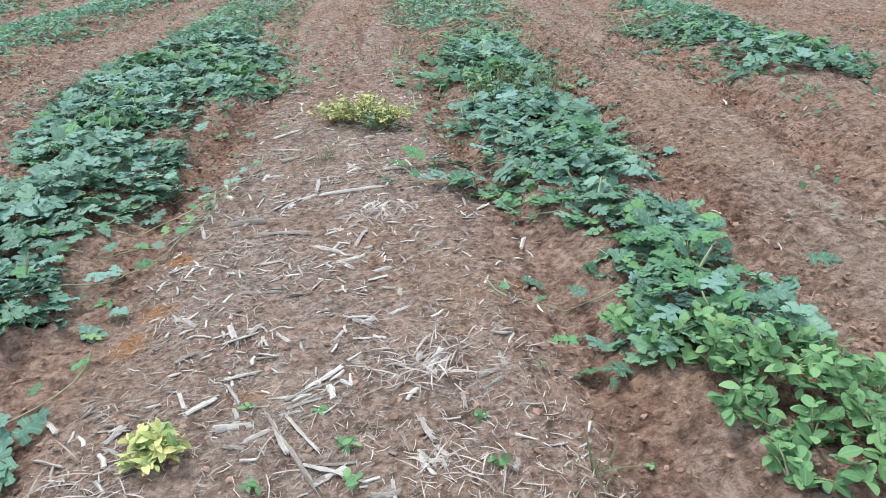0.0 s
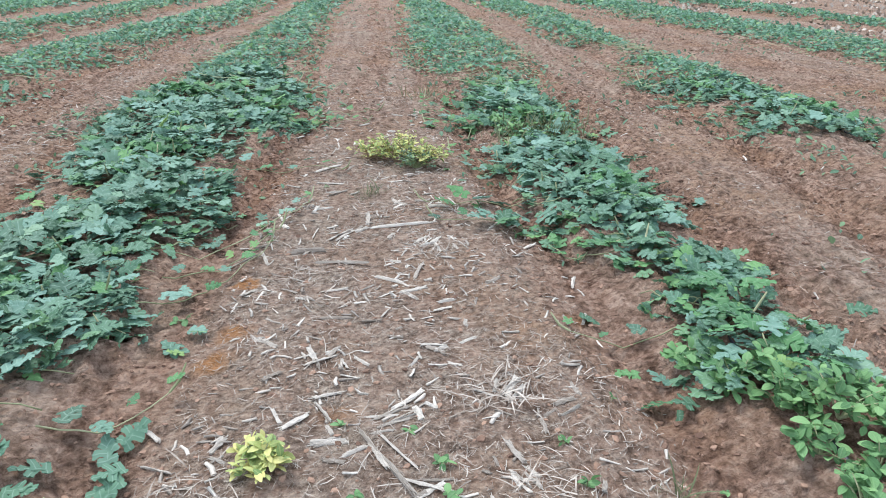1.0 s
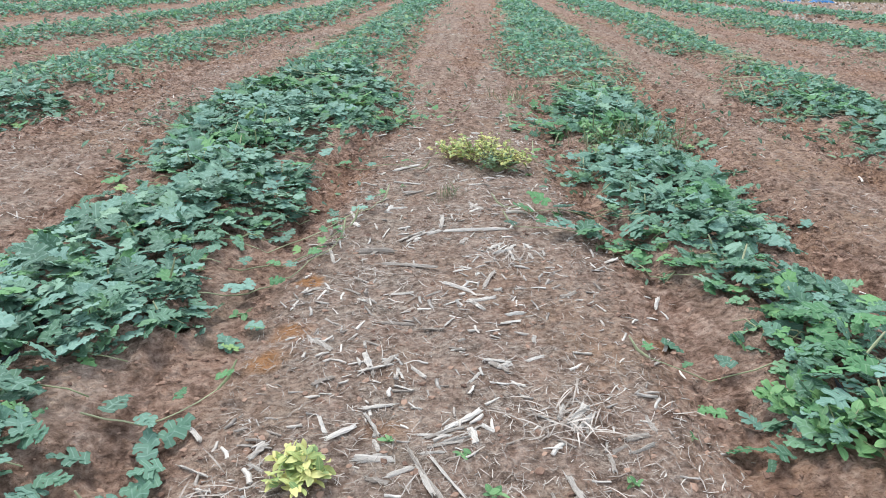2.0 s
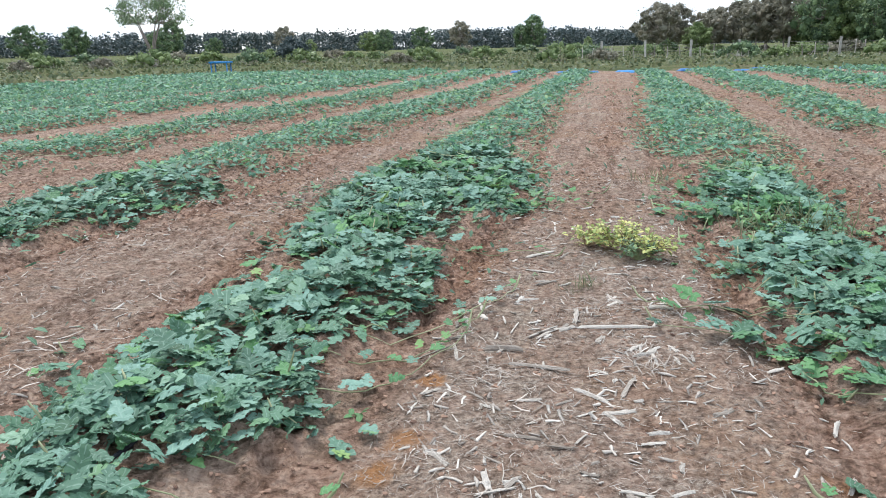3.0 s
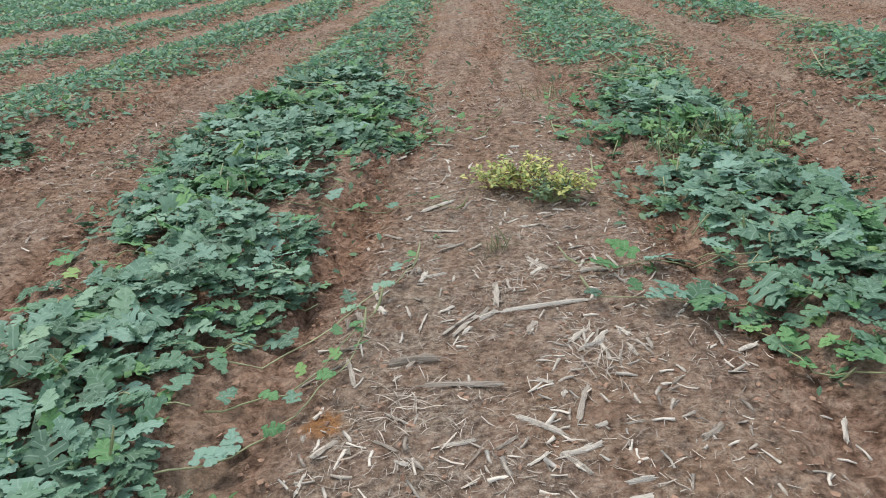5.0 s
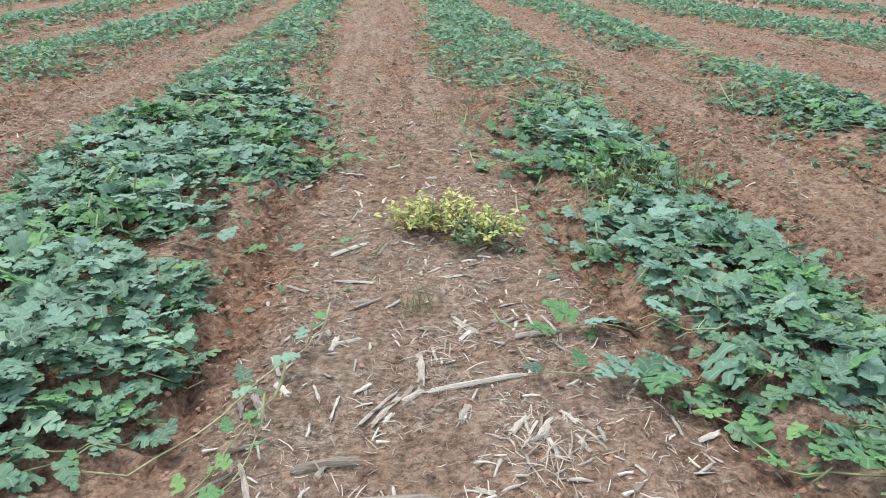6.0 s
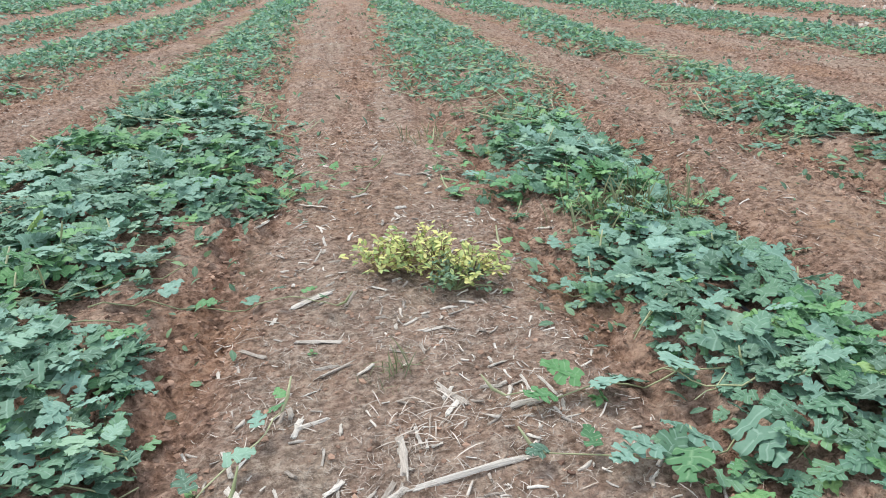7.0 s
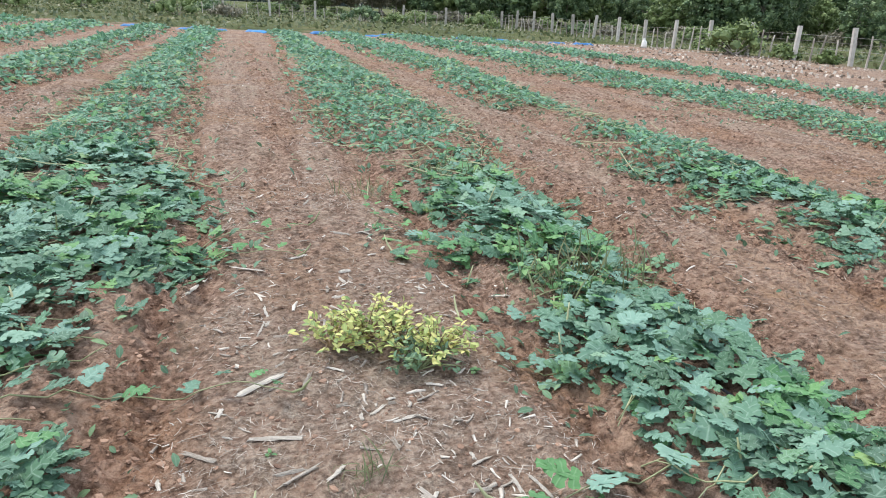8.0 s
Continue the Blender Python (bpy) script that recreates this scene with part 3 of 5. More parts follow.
# ---- crop rows ----
BLADES = [lobed_blade(s) for s in range(8)]
BLADE_MESHES = [mesh_of("leaf", v, f.tolist(), melon_leaf, u) for v, f, u in BLADES]
YOUNG_MESHES = [mesh_of("leaf", v, f.tolist(), young_leaf, u) for v, f, u in BLADES]
FAR_BLADES = [melon_blade(40 + s, 7, 2.3) for s in range(5)]
TINY_BLADES = [melon_blade(60 + s, 4, 1.2) for s in range(4)]
OVALS = [oval_blade(s) for s in range(5)]
SMALL_OVALS = [oval_blade(20 + s, 4, 0.27) for s in range(4)]
WEED_MESHES = [mesh_of("leaf", v, f.tolist(), weed_leaf, u) for v, f, u in OVALS]
grey_leaf = leaf_material("grey_green_leaf", GREYGREEN, (0.3, 0.42, 0.3), vein_amount=0.3)
GREY_MESHES = [mesh_of("leaf", v, f.tolist(), grey_leaf, u) for v, f, u in SMALL_OVALS]
YELLOW_MESHES = [mesh_of("leaf", v, f.tolist(), yellow_leaf, u) for v, f, u in SMALL_OVALS]


def cover(row, x, y):
    """How far inside the row's foliage: 0 outside, 1 well inside."""
    e = EDGE[row]
    left, right = np.interp(y, e[0], e[1]), np.interp(y, e[0], e[2])
    inside = np.minimum(x - left, right - x)
    ragged = 0.22 * (lattice(x * 1.3, y * 1.3, 20) - 0.5) + 0.22 * (lattice(x * 3.1, y * 3.1, 21) - 0.5) + 0.16 * (lattice(x * 9, y * 9, 22) - 0.5)
    stray = 0.05 * (inside > -0.38) * (lattice(x * 2.3, y * 2.3, 26) > 0.55) * (lattice(x * 40, y * 40, 27) > 0.72)
    return np.maximum(np.clip((inside + ragged) / 0.3, 0, 1), stray)


def row_points(row, y0, y1, cell, seed, cut=0.34):
    """Jittered points on a row's foliage, with how far inside they lie."""
    r = np.random.default_rng(seed)
    e = EDGE[row]
    xa, xb = e[1].min() - 0.2, e[2].max() + 0.2
    px, py = np.meshgrid(np.arange(xa, xb, cell), np.arange(y0, y1, cell))
    px, py = px.ravel() + r.uniform(-0.5, 0.5, px.size) * cell, py.ravel() + r.uniform(-0.5, 0.5, px.size) * cell
    c = cover(row, px, py)
    gap = lattice(px * 1.9, py * 1.9, 23) * 0.65 + lattice(px * 5, py * 5, 24) * 0.35
    gap += 0.25 * np.exp(-((py - 4.5) / 0.6) ** 2) * (row == "right") + 0.25 * np.clip(2.6 - py, 0, 1)
    keep = (c > 0.02) & (gap > cut + 0.08 * (c < 0.6))
    return px[keep], py[keep], c[keep], r


def canopy(row, px, py, c, r):
    height = 0.03 + (0.03 + 0.14 * lattice(px * 1.7, py * 1.7, 25)) * c
    return ground_z(px, py) + height * r.uniform(0.3, 1.0, px.size)


def vine(points, radius, droop=0.0):
    """A creeping stem through plan points, lying on the soil."""
    pts = []
    for (ax, ay), (bx, by) in zip(points[:-1], points[1:]):
        n = max(2, int(math.hypot(bx - ax, by - ay) / 0.06))
        pts += [(ax + (bx - ax) * i / n, ay + (by - ay) * i / n) for i in range(n)]
    pts.append(points[-1])
    pts = np.array(pts)
    wob = 0.09 * (lattice(pts[:, 0] * 5, pts[:, 1] * 5, 31) - 0.5)
    z = ground_z(pts[:, 0], pts[:, 1]) + radius + 0.012 + 0.03 * lattice(pts[:, 0] * 5, pts[:, 1] * 5, 32)
    full = np.stack([pts[:, 0] + wob, pts[:, 1] + wob, z], axis=1)
    return full, tube(full, np.linspace(radius, radius * 0.6, len(full)), 5)


def melon_plant(row, y0, y1, cell, seed, label, group, runners=()):
    """One watermelon plant: creeping stems, and every leaf a piece of its own."""
    px, py, c, r = row_points(row, y0, y1, cell, seed)
    if len(px) > 290:
        pick = np.sort(r.choice(len(px), 290, replace=False))
        px, py, c = px[pick], py[pick], c[pick]
    e = EDGE[row]
    cy_ = (y0 + y1) / 2
    cx_ = (np.interp(cy_, e[0], e[1]) + np.interp(cy_, e[0], e[2])) / 2
    base = (cx_, cy_, gz(cx_, cy_) - 0.005)
    plant = thing("watermelon_plant", *base, label, "plant", group)
    pz = canopy(row, px, py, c, r)
    stems = []
    for k in range(7):
        ty = r.uniform(y0, y1)
        tx = np.interp(ty, e[0], e[1 + k % 2])
        mid = ((cx_ + tx) / 2 + r.uniform(-0.1, 0.1), (cy_ + ty) / 2 + r.uniform(-0.2, 0.2))
        stems.append(vine([(cx_, cy_), mid, (tx, ty)], 0.0045)[1])
    for k in r.integers(0, max(1, len(px)), 5):
        low = np.array([px[k], py[k], pz[k] - 0.03])
        a_, h_ = r.uniform(0, 6.28), r.uniform(0.05, 0.12)
        stems.append(tube([low, low + (0.03 * math.cos(a_), 0.03 * math.sin(a_), h_ * 0.7), low + (0.05 * math.cos(a_), 0.05 * math.sin(a_), h_ * 1.2)], [0.004, 0.006, 0.003], 5))
    qx, qy, qc, _ = row_points(row, y0, y1, cell * 0.92, seed + 50, 0.3)
    n = len(qx)
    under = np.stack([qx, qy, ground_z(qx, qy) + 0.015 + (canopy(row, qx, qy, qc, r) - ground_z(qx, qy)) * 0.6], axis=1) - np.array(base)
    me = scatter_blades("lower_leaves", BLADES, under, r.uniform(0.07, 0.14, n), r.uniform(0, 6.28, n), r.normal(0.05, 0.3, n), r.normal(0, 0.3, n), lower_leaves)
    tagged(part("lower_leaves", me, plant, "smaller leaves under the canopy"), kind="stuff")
    leaves = []
    for i in range(len(px)):
        size = r.uniform(0.095, 0.178) * (0.7 + 0.3 * c[i])
        leaves.append((px[i], py[i], pz[i], size, r.uniform(0, 2 * math.pi), r.normal(0.02, 0.27), r.normal(0, 0.27)))
    for points, first, last in runners:
        full, body = vine(points, 0.004)
        stems.append(body)
        n = len(full)
        step = 0
        for i in range(1, n, 2):
            f = i / n
            if r.uniform() < 0.15:
                continue
            way = math.atan2(*(full[min(i + 1, n - 1)] - full[i - 1])[[1, 0]])
            step += 1
            side = way - math.pi / 2 + (1 if step % 2 else -1) * r.uniform(0.5, 1.2)
            leaves.append((*full[i][:2], full[i][2] + r.uniform(0.02, 0.06), (first + (last - first) * f) * r.uniform(0.8, 1.2), side, r.uniform(-0.1, 0.35), r.normal(0, 0.25)))
        tip = full[-1]
        a = math.atan2(*(full[-1] - full[-4])[[1, 0]])
        stems.append(tube([tip, tip + (0.05 * math.cos(a), 0.05 * math.sin(a), 0.03), tip + (0.09 * math.cos(a), 0.09 * math.sin(a), 0.09)], [0.005, 0.007, 0.003], 5))
    for v, f in stems:
        part("stem", mesh_of("stem", v - np.array(base), f, stem_green), plant, "pale green creeping stem")
    for lx, ly, lz, size, yaw, pitch, roll in leaves:
        m = Matrix.LocRotScale((lx - base[0], ly - base[1], lz - base[2]), Euler((pitch, roll, yaw)), (size,) * 3)
        young = r.uniform() < np.clip(2.2 * lattice(lx * 1.4, ly * 1.1, 28) - 0.95, 0.1, 0.9) or size < 0.08
        part("leaf", (YOUNG_MESHES if young else BLADE_MESHES)[r.integers(0, 8)], plant, "", m)
    return plant


LEFT_RUNNERS = {
    1: [([(-1.6, 1.95), (-1.35, 2.05), (-1.22, 2.2)], 0.11, 0.06)],
    2: [([(-1.6, 2.9), (-1.3, 3.15), (-1.05, 3.5), (-0.98, 3.75)], 0.12, 0.04), ([(-1.5, 3.3), (-1.2, 3.45), (-0.95, 3.95)], 0.10, 0.03)],
    3: [([(-1.5, 3.6), (-1.25, 3.75), (-1.0, 4.1), (-0.8, 4.42)], 0.13, 0.05)],
    4: [([(-1.7, 5.25), (-1.4, 5.35), (-1.1, 5.3), (-0.85, 5.32), (-0.6, 5.2)], 0.14, 0.05)],
    6: [([(-1.3, 7.0), (-0.9, 6.95), (-0.5, 6.75)], 0.13, 0.06), ([(-1.2, 7.2), (-0.8, 7.3), (-0.35, 7.4)], 0.12, 0.05)],
}
RIGHT_RUNNERS = {
    1: [([(1.1, 2.5), (0.85, 2.45), (0.62, 2.5), (0.46, 2.53)], 0.11, 0.05)],
    2: [([(0.95, 3.3), (0.72, 3.5), (0.6, 3.75), (0.58, 4.0)], 0.13, 0.06)],
    3: [([(0.8, 4.1), (0.45, 3.95), (0.2, 3.92), (-0.02, 4.0)], 0.22, 0.09), ([(0.75, 4.45), (0.4, 4.42), (0.15, 4.35), (-0.06, 4.33)], 0.2, 0.09)],
    4: [([(0.9, 5.0), (0.55, 5.15), (0.35, 5.35), (0.25, 5.75)], 0.14, 0.05)],
    6: [([(0.7, 7.0), (0.35, 7.2), (0.2, 7.7), (0.22, 8.2)], 0.12, 0.05), ([(0.6, 6.8), (0.3, 6.7), (0.18, 6.9)], 0.10, 0.05)],
}
MELON_LABEL = "creeping watermelon plant with blue-green lobed leaves on soil"
for i, y0 in enumerate(np.arange(1.2, 9.3, 0.9)):
    melon_plant("left", y0, y0 + 0.9, 0.083 if y0 < 5 else 0.088, 100 + i, MELON_LABEL, "watermelon plants in the field", LEFT_RUNNERS.get(i, ()))
for i, y0 in enumerate(np.arange(1.1, 9.2, 0.9)):
    if i == 0:
        continue
    melon_plant("right", y0, y0 + 0.9, 0.083 if y0 < 5 else 0.088, 200 + i, MELON_LABEL, "watermelon plants in the field", RIGHT_RUNNERS.get(i, ()))
for i, y0 in enumerate(np.arange(4.6, 7.5, 1.0)):
    melon_plant("next_left", y0, y0 + 1.0, 0.095, 300 + i, MELON_LABEL, "watermelon plants in the field")
for i, y0 in enumerate(np.arange(6.0, 8.5, 1.0)):
    melon_plant("next_right", y0, y0 + 1.0, 0.095, 400 + i, MELON_LABEL, "watermelon plants in the field")

# the rows further off, whose leaves nobody could count
EDGE["left_end"] = (np.array([16.0, 42.0]), np.array([-18.6, -15.5]), np.array([-15.6, -12.8]))
EDGE["left_end_two"] = (np.array([17.0, 43.0]), np.array([-22.0, -19.0]), np.array([-19.4, -16.2]))
EDGE["left_end_three"] = (np.array([21.0, 44.0]), np.array([-25.0, -22.5]), np.array([-22.6, -19.6]))
EDGE["left_end_four"] = (np.array([26.0, 45.0]), np.array([-28.5, -26.5]), np.array([-25.6, -23.2]))
for k, (row, e) in enumerate(EDGE.items()):
    start = {"left": 9.3, "right": 9.2, "next_left": 7.6, "next_right": 9.0}.get(row, e[0][0])
    for y0, y1, cell, shapes in ((start, 15, 0.062, FAR_BLADES), (15, 25, 0.076, TINY_BLADES), (25, e[0][-1], 0.12, TINY_BLADES)):
        if y1 <= y0 or y1 <= start:
            continue
        px, py, c, r = row_points(row, max(y0, start), y1, cell, 500 + 10 * k + int(y0), 0.3)
        n = len(px)
        place = np.stack([px, py, canopy(row, px, py, c, rng)], axis=1)
        me = scatter_blades("watermelon_row", shapes, place, cell * rng.uniform(0.9, 1.9, n), rng.uniform(0, 6.28, n), rng.normal(0.05, 0.42, n), rng.normal(0, 0.42, n), melon_leaves)
        tagged(new("watermelon_row", me), "row of creeping watermelon vines on tilled soil", "plants", "watermelon rows", "stuff")

# ---- trees, scrub and woods ----
QUAD = (np.array([(-0.42, 0.1, 0), (0.2, -0.1, 0.08), (0.5, 0.75, 0), (-0.2, 0.95, 0.1)]), np.array([(0, 1, 2, 3)]), np.array([(0, 0), (1, 0), (1, 1), (0, 1)]))


def ball(seed):
    """A rough, dented lump of 32 faces."""
    bm = bmesh.new()
    bmesh.ops.create_icosphere(bm, subdivisions=1, radius=1.0)
    v = np.array([p.co[:] for p in bm.verts])
    f = np.array([[p.index for p in q.verts] for q in bm.faces])
    bm.free()
    v = v * np.random.default_rng(seed).uniform(0.62, 1.25, (len(v), 1))
    return v, f, v[:, :2] * 0.5 + 0.5


MASS = [ball(s) for s in range(6)]


def foliage(name, centres, spread, per, size, material, flat=0.7, mass=0.65):
    """Leafy clumps round the centres: an uneven inner mass, and small leaves standing out all round."""
    centres = np.asarray(centres, float)
    n = len(centres) * per
    way = rng.normal(0, 1, (n, 3))
    way /= np.linalg.norm(way, axis=1, keepdims=True)
    p = np.repeat(centres, per, axis=0) + way * rng.uniform(0.6, 1.55, (n, 1)) * np.array([spread, spread, spread * flat])
    s = size * rng.uniform(0.6, 1.4, n)
    blocks = [([QUAD], p, s, rng.uniform(0, 6.28, n), rng.uniform(-1.2, 1.2, n), rng.normal(0, 0.6, n))]
    if mass:
        k = len(centres)
        blocks.append((MASS, centres, spread * mass * rng.uniform(0.8, 1.3, k), rng.uniform(0, 6.28, k), rng.uniform(-0.5, 0.5, k), rng.uniform(-0.5, 0.5, k)))
    vs, fs, us, off = [], [], [], 0
    for block in blocks:
        me = scatter_blades("part", *block, material)
        v = np.empty(len(me.vertices) * 3, np.float32)
        me.vertices.foreach_get("co", v)
        fs += [[q + off for q in poly.vertices] for poly in me.polygons]
        vs.append(v.reshape(-1, 3))
        us.append(np.zeros((len(me.vertices), 2)))
        off += len(me.vertices)
        bpy.data.meshes.remove(me)
    return mesh_of(name, np.concatenate(vs), fs, material, np.concatenate(us), smooth=False)


def tree(seed, x, y, height, width, crown_base, clumps, per, leaf, material, label, trunks=1, trunk_r=0.12, spread=0.5, fill=0.5, group="", lowest=-0.9):
    """Tapered trunk with limbs that reach the leaf clumps of an uneven crown."""
    r = np.random.default_rng(seed)
    z0 = gz(x, y) - 0.05
    ob = thing("tree", x, y, z0, label, "tree", group)
    mid = (height + crown_base) / 2
    half = (height - crown_base) / 2
    tips = []
    for _ in range(clumps):
        a, u = r.uniform(0, 6.283), r.uniform(lowest, 1.0)
        k = r.uniform(fill, 1.0) * math.sqrt(max(0.05, 1 - u * u)) * (0.8 + 0.35 * math.sin(a * 2 + seed))
        tips.append((math.cos(a) * k * width / 2, math.sin(a) * k * width / 2, mid + u * half * r.uniform(0.75, 1.05)))
    tips = np.array(tips)
    pieces = []
    forks = []
    for k in range(trunks):
        a = r.uniform(0, 6.283)
        lean = 0.12 * height * (trunks > 1) + 0.02 * height
        top = np.array([math.cos(a) * lean, math.sin(a) * lean, crown_base + 0.35 * (height - crown_base)])
        bend = np.array([top[0] * 0.3 + r.normal(0, 0.05), top[1] * 0.3 + r.normal(0, 0.05), top[2] * 0.5])
        pieces.append(tube([(0.06 * k, 0, 0), bend, top], [trunk_r, trunk_r * 0.75, trunk_r * 0.4], 7))
        forks += [bend * 0.4 + top * 0.6, bend * 0.1 + top * 0.9, top]
    for t in tips[: 40]:
        fork = min(forks, key=lambda q: np.linalg.norm(q - t) + 2.0 * max(0, q[2] - t[2]))
        pieces.append(tube([fork, fork * 0.45 + t * 0.55 + np.array([0, 0, -0.06 * height * r.uniform(0, 1)]), t], [trunk_r * 0.35, trunk_r * 0.2, trunk_r * 0.07], 5))
    v, f = joined(pieces)
    part("trunk", mesh_of("trunk", v, f, bark), ob, "pale grey trunk and limbs")
    part("crown", foliage("crown", tips, spread, per, leaf, material, mass=0.0 if trunks > 1 else 0.7), ob)
    return ob


def bush(seed, x, y, height, width, material, label, leaf=0.12, clumps=26, per=30):
    r = np.random.default_rng(seed)
    z0 = gz(x, y) - 0.03
    ob = thing("bush", x, y, z0, label, "bush", "scrub beyond the field")
    a, k = r.uniform(0, 6.283, clumps), np.sqrt(r.uniform(0, 1, clumps))
    tips = np.stack([np.cos(a) * k * width / 2, np.sin(a) * k * width / 2, height * (0.25 + 0.6 * (1 - k * k) * r.uniform(0.5, 1.1, clumps))], axis=1)
    pieces = [tube([(0.02 * i, 0, 0), t * 0.5 + np.array([0, 0, 0.05]), t], [0.025, 0.018, 0.006], 5) for i, t in enumerate(tips[:12])]
    v, f = joined(pieces)
    part("stem", mesh_of("stem", v, f, bark), ob)
    part("crown", foliage("crown", tips, 0.16 * height + 0.05 * width, per, leaf, material), ob)
    return ob


tree(3, -54.5, 77.7, 8.9, 15.2, 2.8, 110, 75, 0.15, forest_leaves, "lone spreading tree with pale forked trunks and thin crown", trunks=5, trunk_r=0.17, spread=0.5, fill=0.25, lowest=-0.35)
# forest edge behind the fence
KINDS = [
    tree(11, 34, 88, 8.0, 8.0, 0.8, 120, 46, 0.24, forest_leaves, "dark green broadleaf tree at the forest edge", spread=0.6, group="forest edge"),
    tree(12, 41, 86, 9.4, 9.0, 1.0, 130, 46, 0.24, forest_leaves, "dark green broadleaf tree at the forest edge", spread=0.7, group="forest edge"),
    tree(13, 27, 95, 6.2, 7.5, 0.6, 100, 46, 0.22, light_leaves, "lighter green bushy tree at the forest edge", spread=0.6, group="forest edge"),
    tree(14, 20, 104, 7.0, 7.0, 1.3, 90, 50, 0.18, brown_leaves, "dry brownish tree with thin foliage", spread=0.6, group="forest edge"),
]
spots = np.random.default_rng(5)
for k in range(66):
    a = radians(2.5 + 56 * (k + spots.uniform(-0.4, 0.4)) / 66)
    depth = spots.uniform(0, 1)
    d = 100 - 0.55 * (math.degrees(a) - 9) + 26 * depth
    kind = 3 if math.degrees(a) < 13 and spots.uniform() < 0.75 else int(spots.choice([0, 1, 2], p=[0.38, 0.34, 0.28]))
    grow = spots.uniform(0.65, 0.95) * (1.05 if math.degrees(a) < 14 else 0.97 + 0.2 * depth)
    x, y = d * math.sin(a), d * math.cos(a)
    copy_thing(KINDS[kind], Matrix.LocRotScale((x, y, gz(x, y) - 0.05), Euler((0, 0, spots.uniform(0, 6.28))), (grow, grow, grow * spots.uniform(0.9, 1.1))))
for k in range(18):
    a = radians(-42 + 56 * (k + spots.uniform(-0.5, 0.5)) / 18)
    d = spots.uniform(150, 230)
    grow = spots.uniform(0.5, 1.1)
    x, y = d * math.sin(a), d * math.cos(a)
    copy_thing(KINDS[int(spots.choice([0, 0, 1, 2, 3]))], Matrix.LocRotScale((x, y, gz(x, y) - 0.05), Euler((0, 0, spots.uniform(0, 6.28))), (grow, grow, grow)))
# distant wooded rise, its bluish haze painted into the leaf colour
wood_a = radians(-75) + radians(140) * spots.uniform(0, 1, 4800)
wood_d = spots.uniform(330, 420, 4800)
wood_h = (6.0 + 2.5 * lattice(wood_a * 9, wood_d * 0 + 3, 41) + 2.2 * lattice(wood_a * 45, wood_d * 0.02, 42)) * spots.uniform(0.0, 1, 4800)
woods = foliage("woodland", np.stack([wood_d * np.sin(wood_a), wood_d * np.cos(wood_a), wood_h], axis=1), 2.0, 42, 0.85, hazed_leaves, mass=0.0)
tagged(new("woodland", woods), "distant woods on the skyline, haze tinted into the leaf colour", "woods", kind="stuff")
# scrub strip and rough grass past the end of the field
for k in range(70):
    a = radians(-48 + 96 * (k + spots.uniform(-0.5, 0.5)) / 70)
    d = spots.uniform(64, 120)
    x, y = d * math.sin(a), d * math.cos(a)
    if y < 54:
        continue
    h = spots.uniform(0.7, 1.9)
    bush(600 + k, x, y, h, h * spots.uniform(1.5, 3.0), (light_leaves, light_leaves, forest_leaves, brown_leaves)[k % 4], "low shrub in rough grass beyond the field", 0.13)
# this bush shares the haze-tinted leaf colour of the distant woods
bush(690, -43.5, 94.2, 3.5, 4.2, hazed_leaves, "round dark green bush in rough grass", 0.24, 50, 40)
for x, y, h in ((24.6, 34.5, 1.9), (25.4, 36, 1.5), (25.4, 24.3, 1.2), (25.9, 29.5, 0.6), (25.8, 32.2, 0.8), (26.6, 40, 0.7)):
    bush(int(x * 10 + y), x, y, h, h * 1.5, light_leaves, "yellow-green shrub growing against the fence", 0.13)
tuft_x, tuft_y = spots.uniform(-110, 70, 45000), spots.uniform(-4, 120, 45000)
wild = np.maximum(np.clip((-10.5 - 0.55 * tuft_y - tuft_x) / 2, 0, 1), np.maximum(np.clip((tuft_y - 44) / 3, 0, 1), np.clip((tuft_x - 24.6) / 2, 0, 1)))
keep = (spots.uniform(0, 1, 45000) < wild) & (tuft_y > 8)
tuft_x, tuft_y = tuft_x[keep], tuft_y[keep]
n = len(tuft_x)
tufts = scatter_blades("rough_grass", [QUAD], np.stack([tuft_x, tuft_y, ground_z(tuft_x, tuft_y) - 0.03], axis=1), spots.uniform(0.12, 0.32, n), spots.uniform(0, 6.28, n), spots.uniform(0.3, 1.3, n), spots.normal(0, 0.3, n), grass_blades)
tagged(new("rough_grass", tufts), "rough yellow-green grass round the field", "grass", kind="stuff")

dry_x, dry_y = spots.uniform(9.5, 25, 7000), spots.uniform(9, 45, 7000)
keep = (lattice(dry_x * 0.6, dry_y * 0.35, 93) * 0.6 + lattice(dry_x * 2.5, dry_y * 2.5, 94) * 0.4 > 0.5) & (bands(dry_x, dry_y)[0] < 0.5)
dry_x, dry_y = dry_x[keep], dry_y[keep]
n = len(dry_x)
dry = scatter_blades("sparse_grass", [QUAD], np.stack([dry_x, dry_y, ground_z(dry_x, dry_y) - 0.01], axis=1), spots.uniform(0.05, 0.15, n), spots.uniform(0, 6.28, n), spots.uniform(0.2, 1.2, n), spots.normal(0, 0.3, n), straw)
tagged(new("sparse_grass", dry), "sparse dry grass on the soil beside the fence", "grass", kind="stuff")


